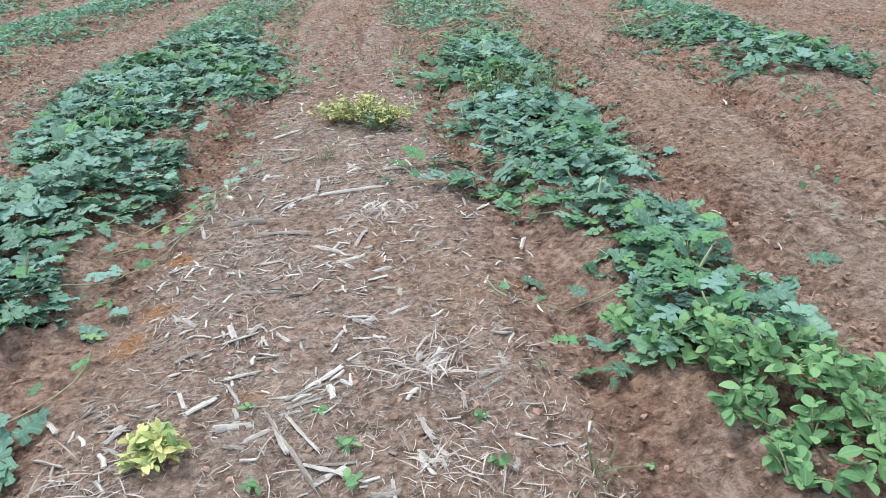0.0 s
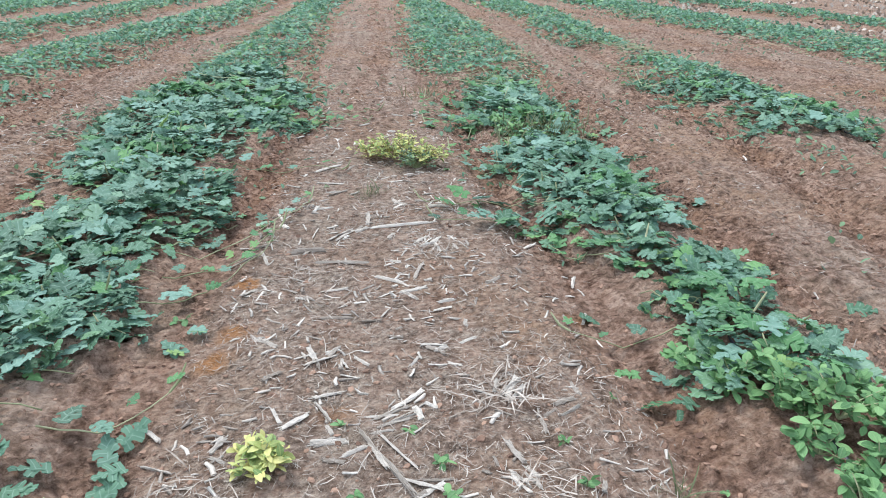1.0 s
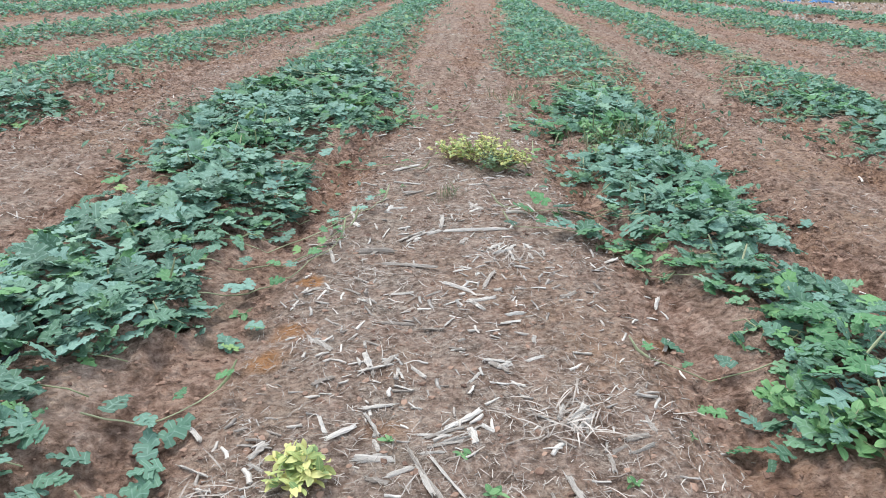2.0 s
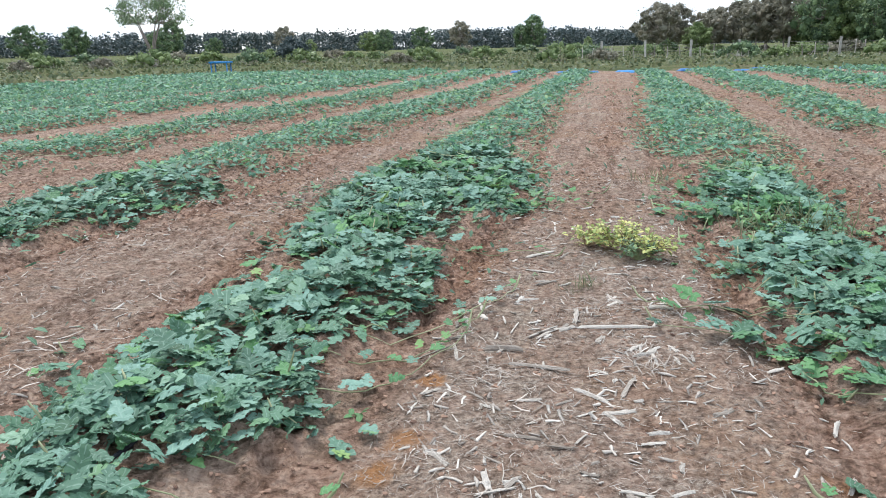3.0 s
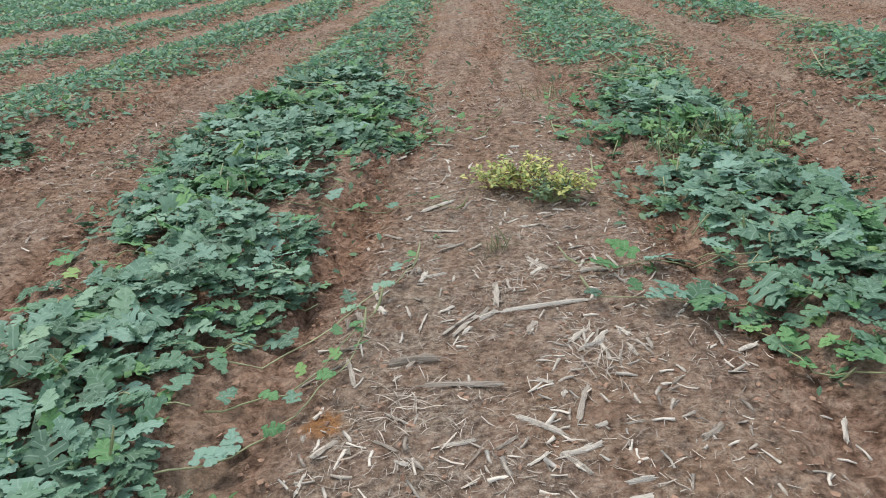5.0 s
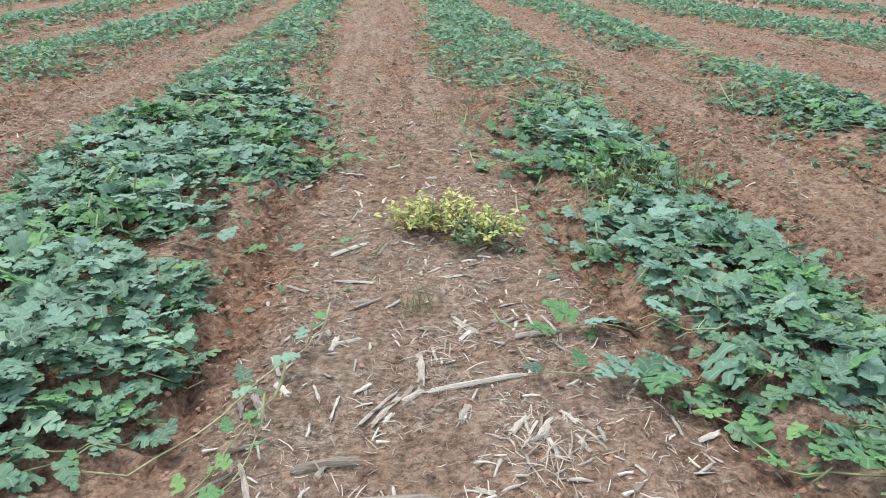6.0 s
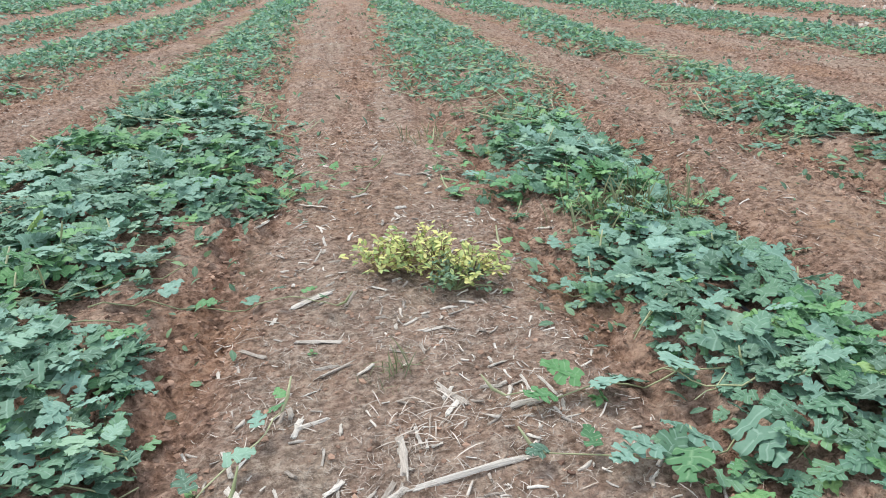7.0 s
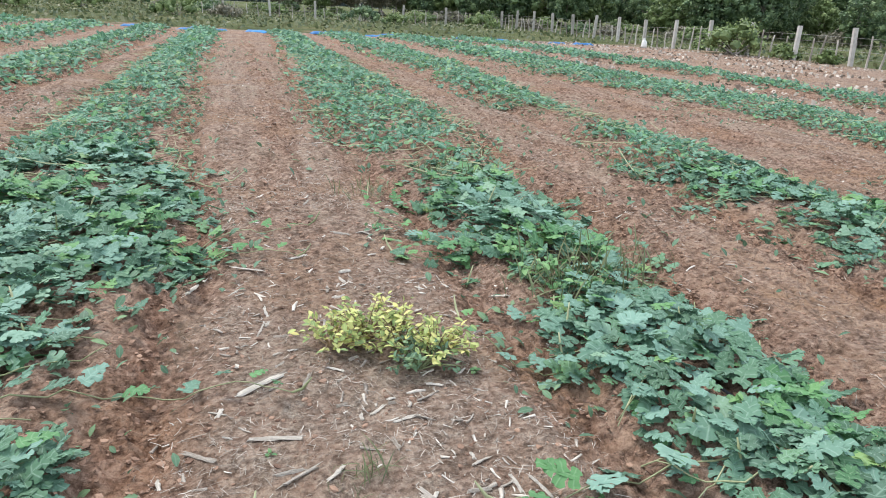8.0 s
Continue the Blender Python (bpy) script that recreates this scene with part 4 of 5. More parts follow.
# ---- fence ----
def fence():
    base = thing("fence", 26, 22, gz(26, 22) - 0.02, "wire fence of concrete posts and wooden stakes", "fence")
    r = np.random.default_rng(9)
    line = [(26.0 - 0.02 * (y - 23) - (0.05 * (y - 52) if y > 52 else 0), y) for y in np.arange(8.5, 74, 3.3)]
    corner = line[-1]
    line += [(corner[0] - 4.2 * k, corner[1] + 0.5 * k) for k in range(1, 8)]
    post_bm = bmesh.new()
    bmesh.ops.create_cube(post_bm, size=1.0, matrix=Matrix.Diagonal((0.2, 0.17, 1.75, 1)))
    bmesh.ops.bevel(post_bm, geom=post_bm.edges[:], offset=0.02, segments=2, affect="EDGES")
    post_me = bpy.data.meshes.new("post")
    post_bm.to_mesh(post_me)
    post_bm.free()
    post_me.materials.append(concrete)
    stakes = []
    for k in range(4):
        z = np.linspace(0, 1.35, 5)
        v, f = tube(np.stack([0.03 * np.sin(z * 3 + k), 0.03 * np.cos(z * 2 + k), z], axis=1), [0.05, 0.045, 0.04, 0.042, 0.03], 7)
        stakes.append(mesh_of("stake", v, f, weathered))
    origin = Vector(base.location)
    for (ax, ay), (bx, by) in zip(line[:-1], line[1:]):
        m = Matrix.LocRotScale(Vector((ax, ay, gz(ax, ay) + 0.78)) - origin, Euler((r.normal(0, 0.03), r.normal(0, 0.03), r.uniform(-0.3, 0.3))), (1, 1, r.uniform(0.92, 1.06)))
        part("post", post_me, base, "", m)
        for q in range(1, 4):
            t = (q + r.uniform(-0.2, 0.2)) / 4
            sx, sy = ax + (bx - ax) * t, ay + (by - ay) * t
            part("stake", stakes[r.integers(0, 4)], base, "", Matrix.LocRotScale(Vector((sx, sy, gz(sx, sy) - 0.05)) - origin, Euler((r.normal(0, 0.08), r.normal(0, 0.08), r.uniform(0, 6))), (1, 1, r.uniform(0.75, 1.08))))
    for h in (0.35, 0.65, 0.95, 1.22):
        pts = np.array([(x - origin.x, y - origin.y, gz(x, y) + h - origin.z) for x, y in line])
        v, f = tube(pts, [0.006] * len(pts), 4)
        part("wire", mesh_of("wire", v, f, wire), base)
    return base


fence()


# ---- blue sheets at the row ends, table and sack ----
def folded_tarp(x, y, length, turn, seed):
    r = np.random.default_rng(seed)
    u, w = np.meshgrid(np.linspace(-0.5, 0.5, 15), np.linspace(-0.5, 0.5, 11))
    z = 0.085 * np.exp(-(w * 2.2) ** 4) * (0.7 + 0.5 * lattice(u * 6 + seed, w * 4, 51)) + 0.03 * lattice(u * 15, w * 12 + seed, 52) + 0.01
    z *= np.clip((0.5 - np.abs(u)) * 8, 0.15, 1) * np.clip((0.5 - np.abs(w)) * 6, 0.15, 1)
    top = np.stack([u.ravel() * length, w.ravel() * 0.55, z.ravel()], axis=1)
    low = top * np.array([1, 1, 0])
    f = []
    for i in range(10):
        for j in range(14):
            a = i * 15 + j
            f.append((a, a + 1, a + 16, a + 15))
    rim = list(range(15)) + [i * 15 + 14 for i in range(1, 11)] + [150 + j for j in range(13, -1, -1)] + [i * 15 for i in range(9, 0, -1)]
    f += [(rim[i], rim[i] + 165, rim[(i + 1) % len(rim)] + 165, rim[(i + 1) % len(rim)]) for i in range(len(rim))]
    ob = new("plastic_sheet", mesh_of("plastic_sheet", np.concatenate([top, low]), f, blue_plastic))
    ob.matrix_basis = pose(x, y, gz(x, y) + 0.0, 0, 0, turn)
    tagged(ob, "folded bright blue plastic sheet at a row end", "sheet", "blue sheets at the row ends")


for k, (x, y, length) in enumerate(((-8.4, 41, 0.9), (-5.3, 41, 1.0), (-2.7, 40.5, 1.0), (-2.1, 39.2, 1.0), (-1.2, 41.3, 0.8), (0.6, 41, 1.2), (0.75, 40, 1.0), (3.9, 41, 1.2), (4.6, 41.8, 1.1), (6.6, 41, 0.9), (7.6, 41.4, 1.2), (9.6, 41, 0.9), (12.0, 41.3, 1.3), (14.4, 42, 1.0), (17.5, 41, 1.1), (18.9, 40.5, 1.3))):
    folded_tarp(x, y, length, rng.uniform(-12, 12), 60 + k)


def blue_table(x, y):
    ob = thing("table", x, y, gz(x, y), "blue plastic table standing in rough grass", "table")
    bm = bmesh.new()
    bmesh.ops.create_cube(bm, size=1.0, matrix=Matrix.Translation((0, 0, 0.78)) @ Matrix.Diagonal((1.6, 0.8, 0.14, 1)))
    bmesh.ops.bevel(bm, geom=bm.edges[:], offset=0.03, segments=2, affect="EDGES")
    me = bpy.data.meshes.new("tabletop")
    bm.to_mesh(me)
    bm.free()
    me.materials.append(blue_plastic)
    part("tabletop", me, ob)
    v, f = tube([(0, 0, 0), (0, 0, 0.75)], [0.05, 0.04], 8)
    leg = mesh_of("leg", v, f, blue_plastic)
    for sx in (-0.65, 0.65):
        for sy in (-0.3, 0.3):
            part("leg", leg, ob, "", pose(sx, sy, 0))


blue_table(-29, 49.5)


def sack(x, y):
    z = np.array([0, 0.02, 0.12, 0.3, 0.42, 0.48, 0.53])
    v, f = tube(np.stack([0.02 * np.sin(z * 9), z * 0, z], axis=1), [0.13, 0.16, 0.17, 0.15, 0.09, 0.04, 0.06], 12)
    v[:, 0] += 0.015 * np.sin(v[:, 1] * 60 + v[:, 2] * 20)
    ob = new("sack", mesh_of("sack", v, f, white_plastic))
    ob.location = (x, y, gz(x, y) - 0.01)
    tagged(ob, "small tied white plastic sack on bare soil", "sack")


sack(22.3, 39.5)

# ---- drip hoses under the vines ----
for x0, x1, y0, y1 in ((-2.03, -2.0, 1.0, 8.5), (1.13, 1.2, 1.0, 8.5), (4.3, 4.35, 4.5, 14.0)):
    yy = np.arange(y0, y1, 0.15)
    xx = np.linspace(x0, x1, len(yy)) + 0.05 * (lattice(yy * 0.8, yy * 0 + x0, 61) - 0.5)
    v, f = tube(np.stack([xx, yy, ground_z(xx, yy) + 0.006], axis=1), np.full(len(yy), 0.009), 8)
    tagged(new("drip_hose", mesh_of("drip_hose", v, f, hose_black)), "black drip irrigation hose lying under the vines", "hose", "drip hoses")


# ---- maize stalks, straw and clods ----
def stalk_mesh(seed):
    """A straight, split and flattened piece of dry stalk, 1 long, with a node and splintered ends."""
    r = np.random.default_rng(seed)
    t = np.linspace(-0.5, 0.5, 6)
    pts = np.stack([t, 0.025 * np.sin(t * r.uniform(2, 5) + seed), 0.015 * np.cos(t * 3 + seed)], axis=1)
    rad = 0.07 * r.uniform(0.85, 1.12, 6)
    rad[r.integers(2, 4)] *= 1.2
    v, f = tube(pts, rad, 7)
    v[:, 2] *= r.uniform(0.28, 0.6)
    v += r.normal(0, 0.007, v.shape)
    ends = np.abs(v[:, 0]) > 0.45
    v[ends, 0] += r.uniform(-0.09, 0.07, ends.sum())
    pieces = [(v, f)]
    for k in range(4):
        e = r.choice([-0.5, 0.5])
        a = np.array([e * r.uniform(0.2, 0.8), r.uniform(-0.06, 0.06), 0.015])
        b = a + np.array([e * r.uniform(0.4, 0.75), r.uniform(-0.05, 0.05), r.uniform(-0.01, 0.03)])
        sv, sf = tube([a, (a + b) / 2 + r.normal(0, 0.006, 3), b], [0.026, 0.022, 0.007], 4)
        sv[:, 2] = sv[:, 2] * 0.6
        pieces.append((sv, sf))
    v, f = joined(pieces)
    return mesh_of("maize_stalk", v, f, stalk, smooth=False)


STALKS = [stalk_mesh(s) for s in range(9)]


def lay_stalk(x, y, length, turn, r, thick=1.0):
    ob = new("maize_stalk", STALKS[r.integers(0, 9)])
    k = (0.09 + 0.35 * min(length, 0.2)) * thick * r.uniform(0.75, 1.4)
    h = 0.5 * length
    dx, dy = h * math.cos(radians(turn)) * 0.8, h * math.sin(radians(turn)) * 0.8
    za, zb = gz(x - dx, y - dy), gz(x + dx, y + dy)
    z = max((za + zb) / 2, gz(x, y)) + 0.03 * k
    ob.matrix_basis = Matrix.LocRotScale((x, y, z), Euler((r.normal(0, 0.5), -math.atan2(zb - za, max(0.02, 1.6 * h)), radians(turn))), (length, k, k))
    tagged(ob, "short split piece of bleached maize stalk on soil", "stalk", "maize stalk litter")


litter = np.random.default_rng(77)
BED_START = [(-0.38, 1.73, 0.37, -63), (-0.49, 1.81, 0.09, 21), (-0.58, 1.88, 0.12, 5), (-0.78, 2.03, 0.09, -63), (-0.71, 2.01, 0.13, 45), (-0.61, 2.06, 0.13, -61), (-0.29, 2.11, 0.17, 47), (-0.26, 2.0, 0.08, -76), (0.06, 1.77, 0.13, -72), (0.05, 1.59, 0.11, -68),
             (0.2, 1.91, 0.09, 90), (-0.47, 2.4, 0.1, -54), (-0.64, 2.42, 0.15, 32), (-0.66, 2.42, 0.09, -77), (0.12, 2.13, 0.13, 63), (-1.15, 1.81, 0.12, -27), (-1.21, 1.98, 0.11, -52), (-0.6, 2.17, 0.11, 22), (-0.34, 1.79, 0.2, -58), (-0.41, 1.77, 0.16, -70)]
BED_MIDDLE = [(-0.58, 3.4, 0.26, 4), (-0.78, 3.56, 0.18, 6), (-1.14, 3.54, 0.18, 16), (-1.02, 3.52, 0.17, -73), (-0.58, 3.86, 0.17, 57), (-0.59, 2.79, 0.14, 0), (-0.88, 2.56, 0.1, -41), (-0.68, 2.46, 0.1, -73), (-0.59, 2.48, 0.08, 56), (-0.17, 3.29, 0.18, 71),
              (-1.03, 3.08, 0.1, 66), (-0.33, 3.17, 0.17, -36), (0.66, 3.16, 0.1, 66), (-0.22, 4.42, 0.15, -58), (-0.23, 4.01, 0.39, 14), (-0.44, 4.11, 0.17, 90), (-0.61, 3.88, 0.22, 54), (-0.59, 3.88, 0.09, 32), (-0.48, 3.94, 0.09, 41), (-1.0, 4.15, 0.13, -72), (-1.1, 3.93, 0.12, -76), (-1.03, 3.9, 0.14, -73), (-0.76, 3.88, 0.11, 80)]
BED_END = [(-0.83, 3.96, 0.09, -77), (-0.73, 4.33, 0.12, 27), (-0.86, 4.47, 0.08, 56), (-0.23, 4.44, 0.16, -63), (-0.73, 5.35, 0.16, 8), (-0.43, 5.37, 0.07, -16), (-0.57, 5.26, 0.14, 69), (-0.98, 4.84, 0.13, -34), (0.53, 3.66, 0.08, 0), (-0.12, 3.74, 0.1, 45), (-0.04, 3.71, 0.11, 52),
           (-0.3, 3.83, 0.09, 69), (-0.96, 4.0, 0.1, -61), (-0.76, 5.3, 0.2, 24), (-0.31, 5.02, 0.08, 40), (-0.21, 4.94, 0.1, 11), (-0.77, 6.63, 0.23, -47), (-1.06, 6.51, 0.29, 72), (-0.65, 4.66, 0.13, 27), (-0.72, 4.9, 0.18, -6), (-0.29, 4.77, 0.07, -82), (0.62, 6.08, 0.11, -52)]
for x, y, length, turn in BED_START + BED_MIDDLE + BED_END:
    lay_stalk(x, y, length, turn, litter, 0.85 if length > 0.2 else 1.05)
for hx, hy, turn in ((-0.05, 3.72, 55), (-0.36, 1.98, 30), (0.05, 1.62, -65), (0.1, 2.1, 60)):
    for k in range(6):
        lay_stalk(hx + litter.normal(0, 0.035), hy + litter.normal(0, 0.035), litter.uniform(0.07, 0.14), turn + litter.normal(0, 25), litter, 0.75)
made = 0
while made < 205:
    y = 1.2 + 7.3 * litter.uniform() ** 1.5
    x = litter.normal(-0.35, 0.45) if litter.uniform() < 0.9 else litter.uniform(-5, 5)
    if not (-1.15 < x < 0.62 or x < -2.9 or x > 1.9) or (abs(x + 0.35) > 1.3 and litter.uniform() < 0.3):
        continue
    lay_stalk(x, y, litter.uniform(0.03, 0.10) * (1 if litter.uniform() < 0.88 else 1.6), litter.uniform(-180, 180), litter, 0.9)
    made += 1


def strip(seed, bend, width=0.032):
    """A thin curled straw, 1 long."""
    r = np.random.default_rng(seed)
    t = np.linspace(-0.5, 0.5, 3)
    y = bend * (t * t - 0.1) + 0.02 * np.sin(t * 7 + seed)
    z = 0.04 + 0.05 * np.cos(t * 5 + seed)
    w = width * (1 - 0.6 * np.abs(t))
    v = np.concatenate([np.stack([t, y - w, z], 1), np.stack([t, y + w, z + 0.012], 1)])
    f = [(i, i + 1, i + 4, i + 3) for i in range(2)]
    return v, np.array(f), np.stack([np.tile(t + 0.5, 2), np.repeat([0, 1], 3)], axis=1)


STRIPS = [strip(s, b, w) for s, (b, w) in enumerate(((0.0, 0.03), (0.06, 0.02), (-0.1, 0.025), (0.25, 0.016), (0.03, 0.04), (-0.05, 0.02)))]


def straw_litter(n, x0, x1, y0, y1, power, low, high):
    y = y0 + (y1 - y0) * litter.uniform(0, 1, n) ** power
    x = litter.uniform(x0, x1, n)
    m, fur = bands(x, y)
    heap = lattice(x * 2.2, y * 2.2, 71) * 0.6 + lattice(x * 6, y * 6, 72) * 0.4
    keep = litter.uniform(0, 1, n) < np.clip((heap - 0.28) * 2.3, 0.06, 1) * (1 - 0.75 * fur) * (1 - 0.7 * m)
    x, y = x[keep], y[keep]
    k = len(x)
    size = litter.uniform(low, high, k)
    pts = np.stack([x, y, ground_z(x, y) + 0.003], axis=1)
    me = scatter_blades("straw_litter", STRIPS, pts, size, litter.uniform(0, 6.28, k), litter.normal(0, 0.12, k), litter.normal(0, 0.25, k), straw)
    tagged(new("straw_litter", me), "bleached straw scattered on the soil bed", "straw", kind="stuff")


straw_litter(26000, -1.2, 0.75, 1.0, 8.5, 1.2, 0.012, 0.05)
straw_litter(900, -1.0, 0.65, 1.0, 5.0, 1.0, 0.04, 0.09)
straw_litter(26000, -5.0, -2.5, 2.0, 16.0, 1.1, 0.012, 0.07)
straw_litter(1200, -4.8, -2.7, 2.5, 9.0, 1.0, 0.06, 0.16)
straw_litter(28000, 1.5, 8.5, 2.0, 18.0, 1.1, 0.02, 0.08)
straw_litter(9000, -1.3, 0.7, 7.5, 22.0, 1.1, 0.03, 0.09)

def fragment(seed):
    """A chip of dry stalk, 1 long."""
    r = np.random.default_rng(seed)
    t = np.array([-0.5, 0.0, 0.5])
    v, f = tube(np.stack([t, 0.06 * np.sin(t * 4 + seed), 0.02 * np.cos(t * 3)], axis=1), r.uniform(0.05, 0.13, 3), 4)
    v[:, 2] *= r.uniform(0.35, 0.8)
    quads_ = [q if len(q) == 4 else q[:4] for q in f]
    return v, np.array(quads_), np.stack([v[:, 0] + 0.5, v[:, 1] + 0.5], axis=1)


CHIPS = [fragment(s) for s in range(6)]


def chips(n, x0, x1, y0, y1, power):
    y = y0 + (y1 - y0) * litter.uniform(0, 1, n) ** power
    x = litter.uniform(x0, x1, n)
    m, fur = bands(x, y)
    heap = lattice(x * 1.7, y * 1.7, 73) * 0.55 + lattice(x * 5, y * 5, 74) * 0.45
    keep = litter.uniform(0, 1, n) < np.clip((heap - 0.3) * 2.6, 0.08, 1) * (1 - 0.8 * fur) * (1 - 0.85 * m)
    x, y = x[keep], y[keep]
    k = len(x)
    size = 0.016 + 0.07 * litter.uniform(0, 1, k) ** 2.4
    me = scatter_blades("stalk_chips", CHIPS, np.stack([x, y, ground_z(x, y) + 0.04 * size], axis=1), size, litter.uniform(0, 6.28, k), litter.normal(0, 0.15, k), litter.uniform(-0.4, 0.4, k), chip)
    tagged(new("stalk_chips", me), "bleached chips of dry maize stalk on soil", "straw", kind="stuff")


chips(2700, -1.15, 0.7, 1.1, 6.5, 1.1)
chips(2600, -5.0, -2.4, 2.5, 14.0, 1.0)
chips(3800, 1.6, 8.0, 2.5, 16.0, 1.0)
chips(1200, -1.3, 0.7, 6.0, 18.0, 1.0)

def lump(seed):
    """A worn clod of 20 faces."""
    r = np.random.default_rng(seed)
    bm = bmesh.new()
    bmesh.ops.create_icosphere(bm, subdivisions=1, radius=1.0)
    v = np.array([p.co[:] for p in bm.verts]) * r.uniform(0.6, 1.3, (len(bm.verts), 1)) * np.array([1, 0.8, 0.5])
    f = np.array([[p.index for p in q.verts] for q in bm.faces])
    bm.free()
    return v, f, v[:, :2] * 0.5 + 0.5


LUMPS = [lump(s) for s in range(6)]


def clods(n, x0, x1, y0, y1):
    x, y = litter.uniform(x0, x1, n), y0 + (y1 - y0) * litter.uniform(0, 1, n) ** 1.3
    m, fur = bands(x, y)
    till = tilled(x, y)
    keep = litter.uniform(0, 1, n) < 0.36 + 0.6 * fur * lattice(x * 1.5, y * 1.5, 81) + 0.2 * m + 0.8 * till
    x, y = x[keep], y[keep]
    k = len(x)
    size = (0.004 + 0.016 * litter.uniform(0, 1, k) ** 4) * (1 + 0.25 * till[keep]) * (1 + 0.05 * np.clip(y - 5, 0, 12))
    me = scatter_blades("soil_clods", LUMPS, np.stack([x, y, ground_z(x, y) + size * 0.05], axis=1), size, litter.uniform(0, 6.28, k), litter.uniform(-0.4, 0.4, k), litter.uniform(-0.4, 0.4, k), clod)
    me.polygons.foreach_set("use_smooth", np.zeros(len(me.polygons), dtype=bool))
    tagged(new("soil_clods", me), "loose red-brown crumbs and clods of soil", "soil", kind="stuff")


clods(46000, -5.0, 3.2, 1.0, 9.0)
clods(34000, -8.0, 8.5, 4.5, 24.0)


# ---- weeds ----
def leafy(name, x, y, meshes, count, spread, height, size, label, category, group, stem_mat, r, rise=0.4):
    """A small plant: stems from one root and single leaves round their ends."""
    z = gz(x, y) - 0.004
    ob = thing(name, x, y, z, label, category, group)
    shoots = max(2, count // 7)
    pieces, spots_ = [], []
    for k in range(shoots):
        a, d = r.uniform(0, 6.28), spread * math.sqrt(r.uniform(0, 1))
        h = height * (1 - 0.5 * (d / spread) ** 2) * r.uniform(0.55, 1.0)
        tip = np.array([math.cos(a) * d, math.sin(a) * d, h])
        pieces.append(tube([(0, 0, 0), tip * 0.5 + np.array([0, 0, 0.1 * height]), tip], [0.004, 0.003, 0.0015], 5))
        spots_.append(tip)
    v, f = joined(pieces)
    tagged(part("stem", mesh_of("stem", v, f, stem_mat), ob), kind="stuff")
    for k in range(count):
        tip = spots_[k % shoots]
        low = 1 - 0.5 * (k // shoots) / max(1, count // shoots)
        p = tip * np.array([low, low, low]) + r.normal(0, 0.12 * size, 3)
        m = Matrix.LocRotScale(Vector(p), Euler((r.normal(0.15, rise), r.normal(0, 0.3), r.uniform(0, 6.28))), (size * r.uniform(0.65, 1.25),) * 3)
        part("leaf", meshes[r.integers(0, len(meshes))], ob, "", m)
    return ob


weeds = np.random.default_rng(31)
for x, y, c, s, h in ((0.98, 2.02, 60, 0.10, 0.14), (1.08, 1.86, 70, 0.12, 0.18), (1.22, 1.75, 80, 0.14, 0.22), (1.36, 1.64, 80, 0.14, 0.22), (1.2, 1.5, 60, 0.12, 0.16), (1.35, 1.4, 80, 0.15, 0.2), (1.05, 1.36, 50, 0.12, 0.12), (1.52, 1.5, 60, 0.14, 0.2), (1.45, 1.22, 60, 0.15, 0.18), (0.92, 2.22, 50, 0.1, 0.12), (1.12, 2.05, 60, 0.11, 0.15), (1.4, 1.9, 60, 0.13, 0.15), (1.28, 1.3, 70, 0.15, 0.17), (1.6, 1.75, 60, 0.15, 0.16), (1.06, 1.6, 50, 0.1, 0.12), (1.12, 1.78, 50, 0.1, 0.13),
                      (0.95, 6.1, 60, 0.2, 0.16), (1.05, 5.75, 60, 0.2, 0.16), (1.15, 4.6, 40, 0.15, 0.14), (1.35, 3.95, 40, 0.14, 0.14), (0.9, 6.5, 50, 0.18, 0.16)):
    leafy("weed", x, y, WEED_MESHES, int(c * 1.15), s, h, 0.052, "bushy light green weed with oval leaves among vines", "weed", "weeds in the crop row", stem_green, weeds)
for x, y, s in ((-0.47, 1.6, 0.05), (-0.17, 1.58, 0.055), (-0.2, 1.72, 0.05), (0.26, 1.58, 0.05), (0.24, 1.8, 0.04), (-0.55, 1.98, 0.04), (0.74, 1.58, 0.03), (-1.32, 2.9, 0.06), (0.5, 3.85, 0.05), (-1.1, 4.05, 0.035), (-0.75, 4.8, 0.03), (0.5, 2.05, 0.03), (-0.78, 1.5, 0.05), (-0.3, 1.9, 0.035), (0.32, 4.3, 0.06), (0.2, 5.3, 0.05)):
    leafy("seedling", x, y, WEED_MESHES, 7, s * 0.5, s * 0.7, s * 0.75, "tiny green seedling on straw-covered soil", "seedling", "seedlings on the bed", stem_green, weeds)
leafy("yellow_weed", -0.8, 1.76, YELLOW_MESHES, 190, 0.095, 0.10, 0.044, "small yellow-leaved weed on bare soil", "weed", "yellow weeds", stem_green, weeds)
for x, y, h in ((-0.42, 5.6, 0.19), (-0.24, 5.68, 0.28), (-0.1, 5.52, 0.27), (0.04, 5.42, 0.22)):
    leafy("yellow_weed", x, y, YELLOW_MESHES, 260, 0.22, h, 0.037, "spreading yellow-green leafy weed on the straw bed", "weed", "yellow weeds", stem_brown, weeds, 0.5)
leafy("low_weed", -0.05, 5.34, GREY_MESHES, 220, 0.2, 0.2, 0.03, "grey-green low weed under the yellow plant", "weed", "", stem_green, weeds, 0.5)


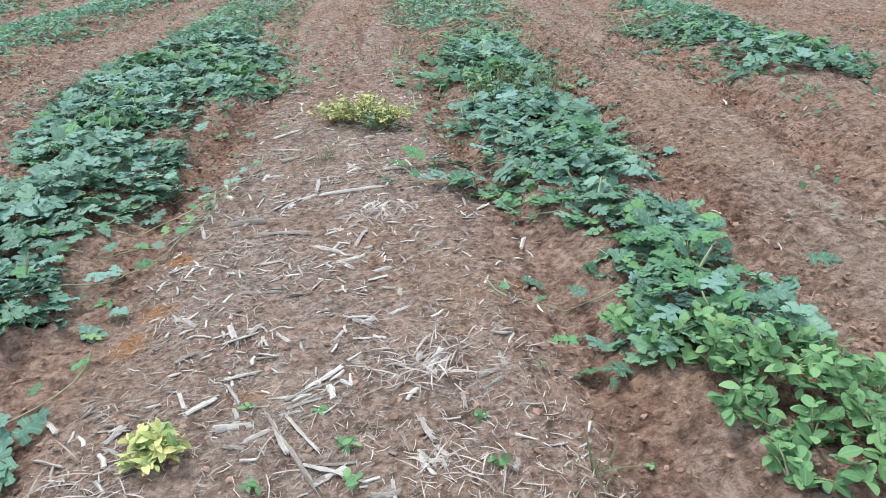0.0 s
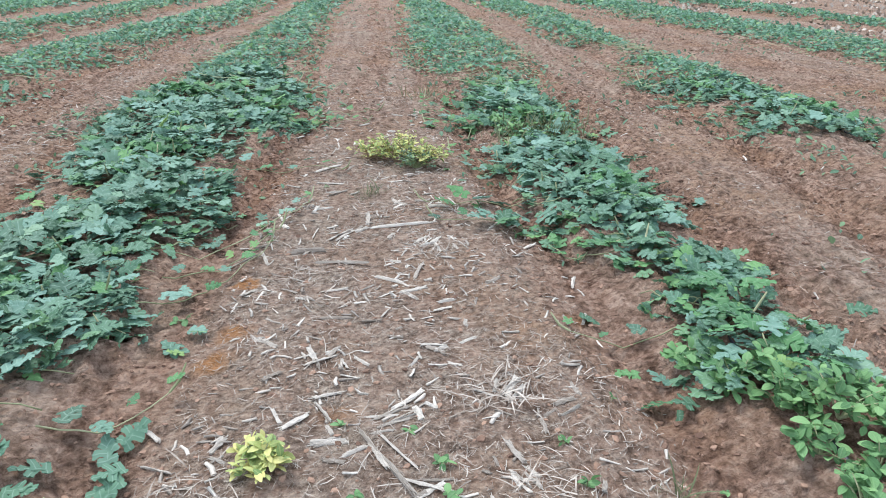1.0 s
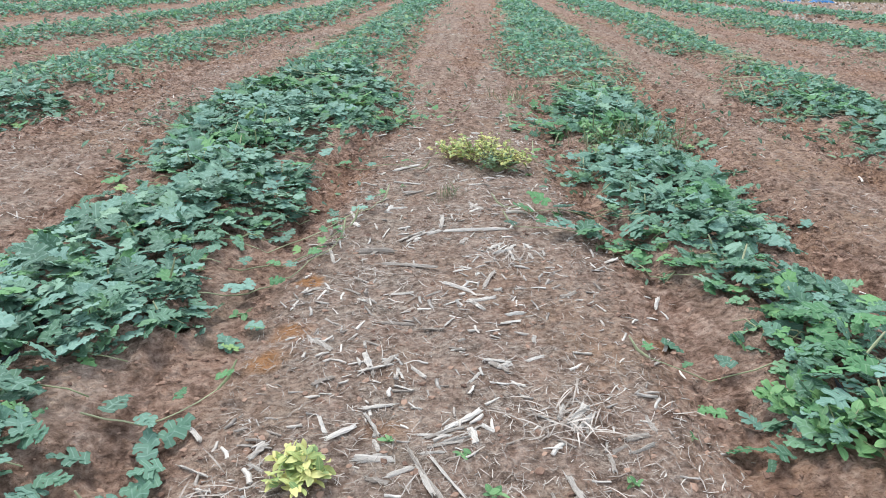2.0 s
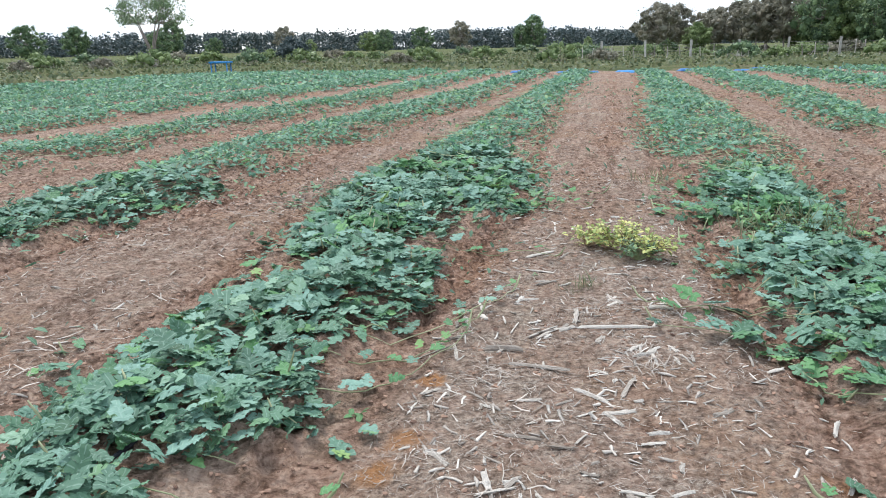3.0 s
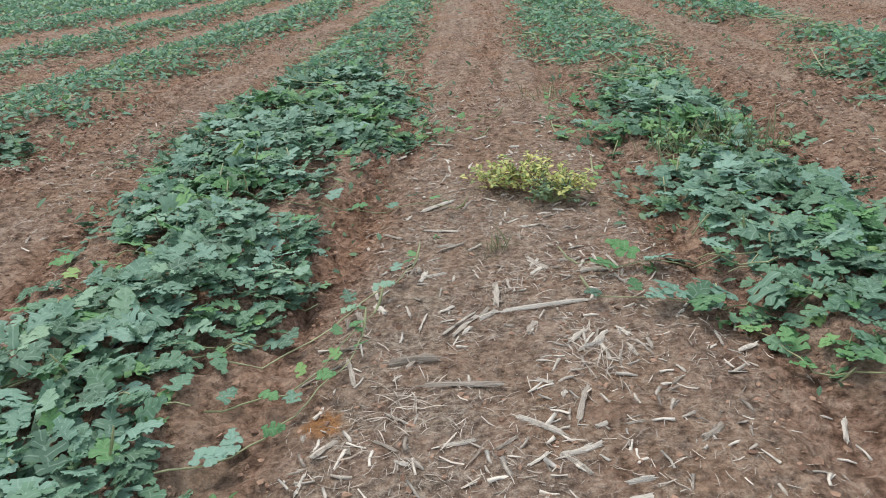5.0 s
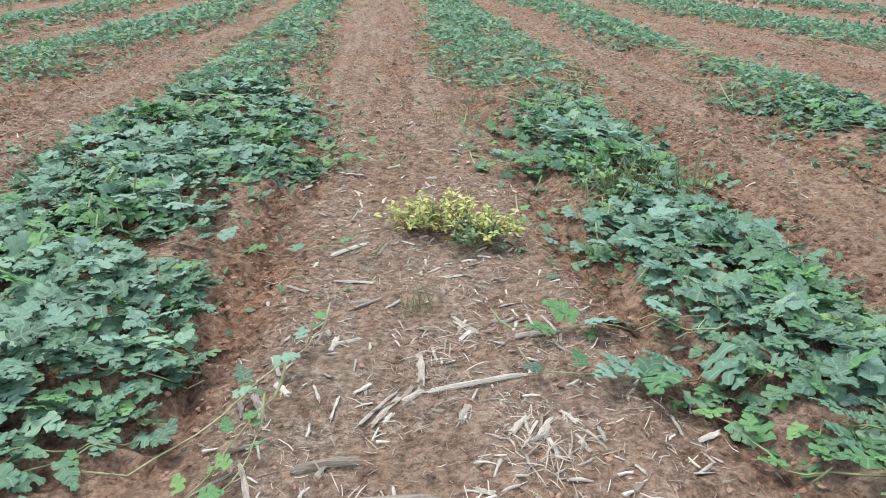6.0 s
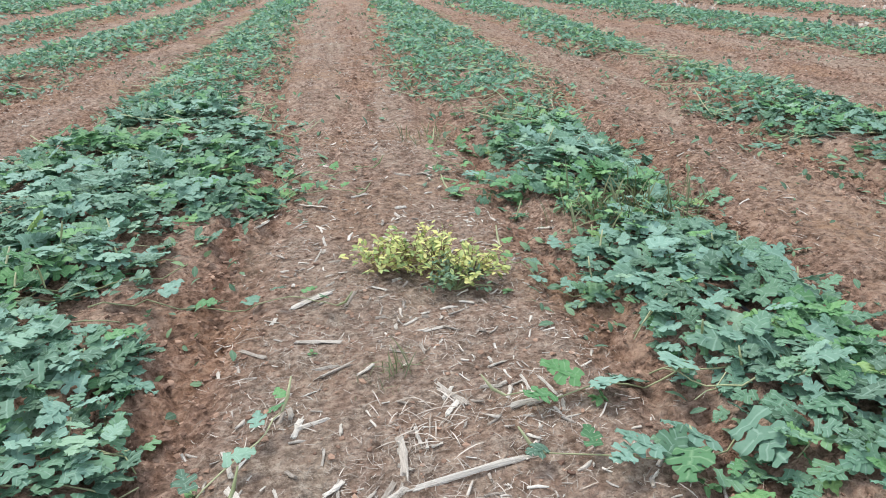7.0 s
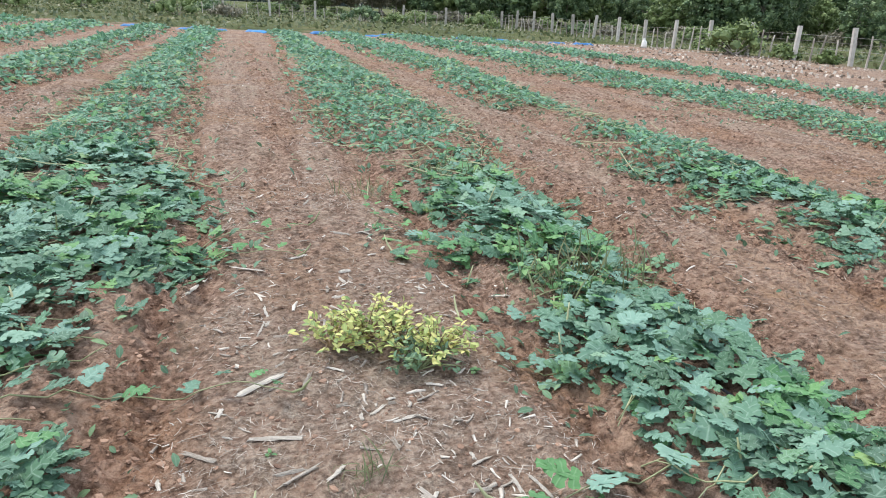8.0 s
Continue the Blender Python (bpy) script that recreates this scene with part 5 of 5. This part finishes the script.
def grass_tuft(x, y, n, height, spread, material, label, steep=1.45):
    r = weeds
    v, f, u = oval_blade(77, 5, 0.022)
    k = n
    p = np.stack([r.normal(0, spread, k), r.normal(0, spread, k), np.zeros(k)], axis=1)
    me = scatter_blades("grass_tuft", [(v, f, u)], p, height * r.uniform(0.5, 1.2, k), r.uniform(0, 6.28, k), r.uniform(0.2 * steep, steep, k), r.normal(0, 0.2, k), material)
    ob = new("grass_tuft", me)
    ob.location = (x, y, gz(x, y) - 0.004)
    tagged(ob, label, "grass", "grass tufts", "stuff")


for x, y, n, h, s in ((-0.42, 4.62, 34, 0.12, 0.035), (0.55, 1.5, 24, 0.13, 0.02), (-0.5, 4.55, 24, 0.06, 0.05), (1.3, 6.2, 160, 0.22, 0.2), (0.95, 5.9, 120, 0.2, 0.15), (1.1, 8.7, 100, 0.22, 0.2), (0.3, 8.4, 80, 0.16, 0.15)):
    grass_tuft(x, y, n, h, s, grass_blades, "tuft of fine green grass on the bed")
for x, y, n, h, s in ((0.08, 2.12, 90, 0.13, 0.07), (-0.78, 3.3, 70, 0.10, 0.08), (-0.1, 3.55, 60, 0.10, 0.07), (0.15, 1.6, 50, 0.10, 0.08), (-0.35, 4.25, 60, 0.11, 0.09), (-1.0, 1.6, 40, 0.13, 0.07)):
    grass_tuft(x, y, n, h, s, straw, "dry bleached stubble clump on soil", 0.35)
EDGE_WEEDS = [(row, y, s) for row in ("left", "right", "next_left", "next_right") for y in np.arange(5.0, 16.0, 0.55) for s in (1, 2)]
vx, vy = [], []
for row, y, s in EDGE_WEEDS:
    e = EDGE[row]
    k = weeds.integers(10, 40)
    vx.append(np.interp(y, e[0], e[s]) + weeds.normal(0, 0.16, k) + (0.12 if s == 2 else -0.12))
    vy.append(y + weeds.normal(0, 0.2, k))
vx, vy = np.concatenate(vx), np.concatenate(vy)
n = len(vx)
me = scatter_blades("creeping_weeds", SMALL_OVALS, np.stack([vx, vy, ground_z(vx, vy) + weeds.uniform(0, 0.04, n)], axis=1), weeds.uniform(0.03, 0.08, n), weeds.uniform(0, 6.28, n), weeds.uniform(-0.1, 0.9, n), weeds.normal(0, 0.3, n), greygreen_leaves)
tagged(new("creeping_weeds", me), "sparse grey-green weeds along the crop rows", "weeds", kind="stuff")

# thin pale runners lying over and beside the rows
rx_, ry_ = [], []
for row in ("left", "right", "next_left", "next_right", "outer_left", "outer_right"):
    e = EDGE[row]
    k = 420
    yy = weeds.uniform(max(8.5, e[0][0]), 24, k)
    left, right = np.interp(yy, e[0], e[1]), np.interp(yy, e[0], e[2])
    rx_.append(left - 0.3 + (right - left + 0.6) * weeds.uniform(0, 1, k))
    ry_.append(yy)
rx_, ry_ = np.concatenate(rx_), np.concatenate(ry_)
n = len(rx_)
me = scatter_blades("vine_runners", [strip(90 + s, b_, 0.007) for s, b_ in enumerate((0.1, -0.3, 0.4, 0.0))], np.stack([rx_, ry_, ground_z(rx_, ry_) + weeds.uniform(0.01, 0.12, n)], axis=1), weeds.uniform(0.2, 0.55, n), weeds.uniform(0, 6.28, n), weeds.normal(0, 0.12, n), weeds.normal(0, 0.1, n), stem_green)
tagged(new("vine_runners", me), "thin pale green runners over the vine rows", "plants", kind="stuff")

# sparse small weeds over the bare strips
sx_, sy_ = weeds.uniform(-9, 11, 12000), weeds.uniform(3.0, 30, 12000)
m_, f_ = bands(sx_, sy_)
keep = (lattice(sx_ * 0.9, sy_ * 0.9, 91) * 0.6 + lattice(sx_ * 3.5, sy_ * 3.5, 92) * 0.4 > 0.62) & (m_ < 0.5) & ~((abs(sx_ + 0.3) < 0.75) & (sy_ < 9))
sx_, sy_ = sx_[keep], sy_[keep]
n = len(sx_)
me = scatter_blades("strip_weeds", SMALL_OVALS, np.stack([sx_, sy_, ground_z(sx_, sy_) + weeds.uniform(0, 0.03, n)], axis=1), weeds.uniform(0.03, 0.09, n), weeds.uniform(0, 6.28, n), weeds.uniform(0, 1.0, n), weeds.normal(0, 0.3, n), greygreen_leaves)
tagged(new("strip_weeds", me), "tiny grey-green weeds on the bare strips", "weeds", kind="stuff")
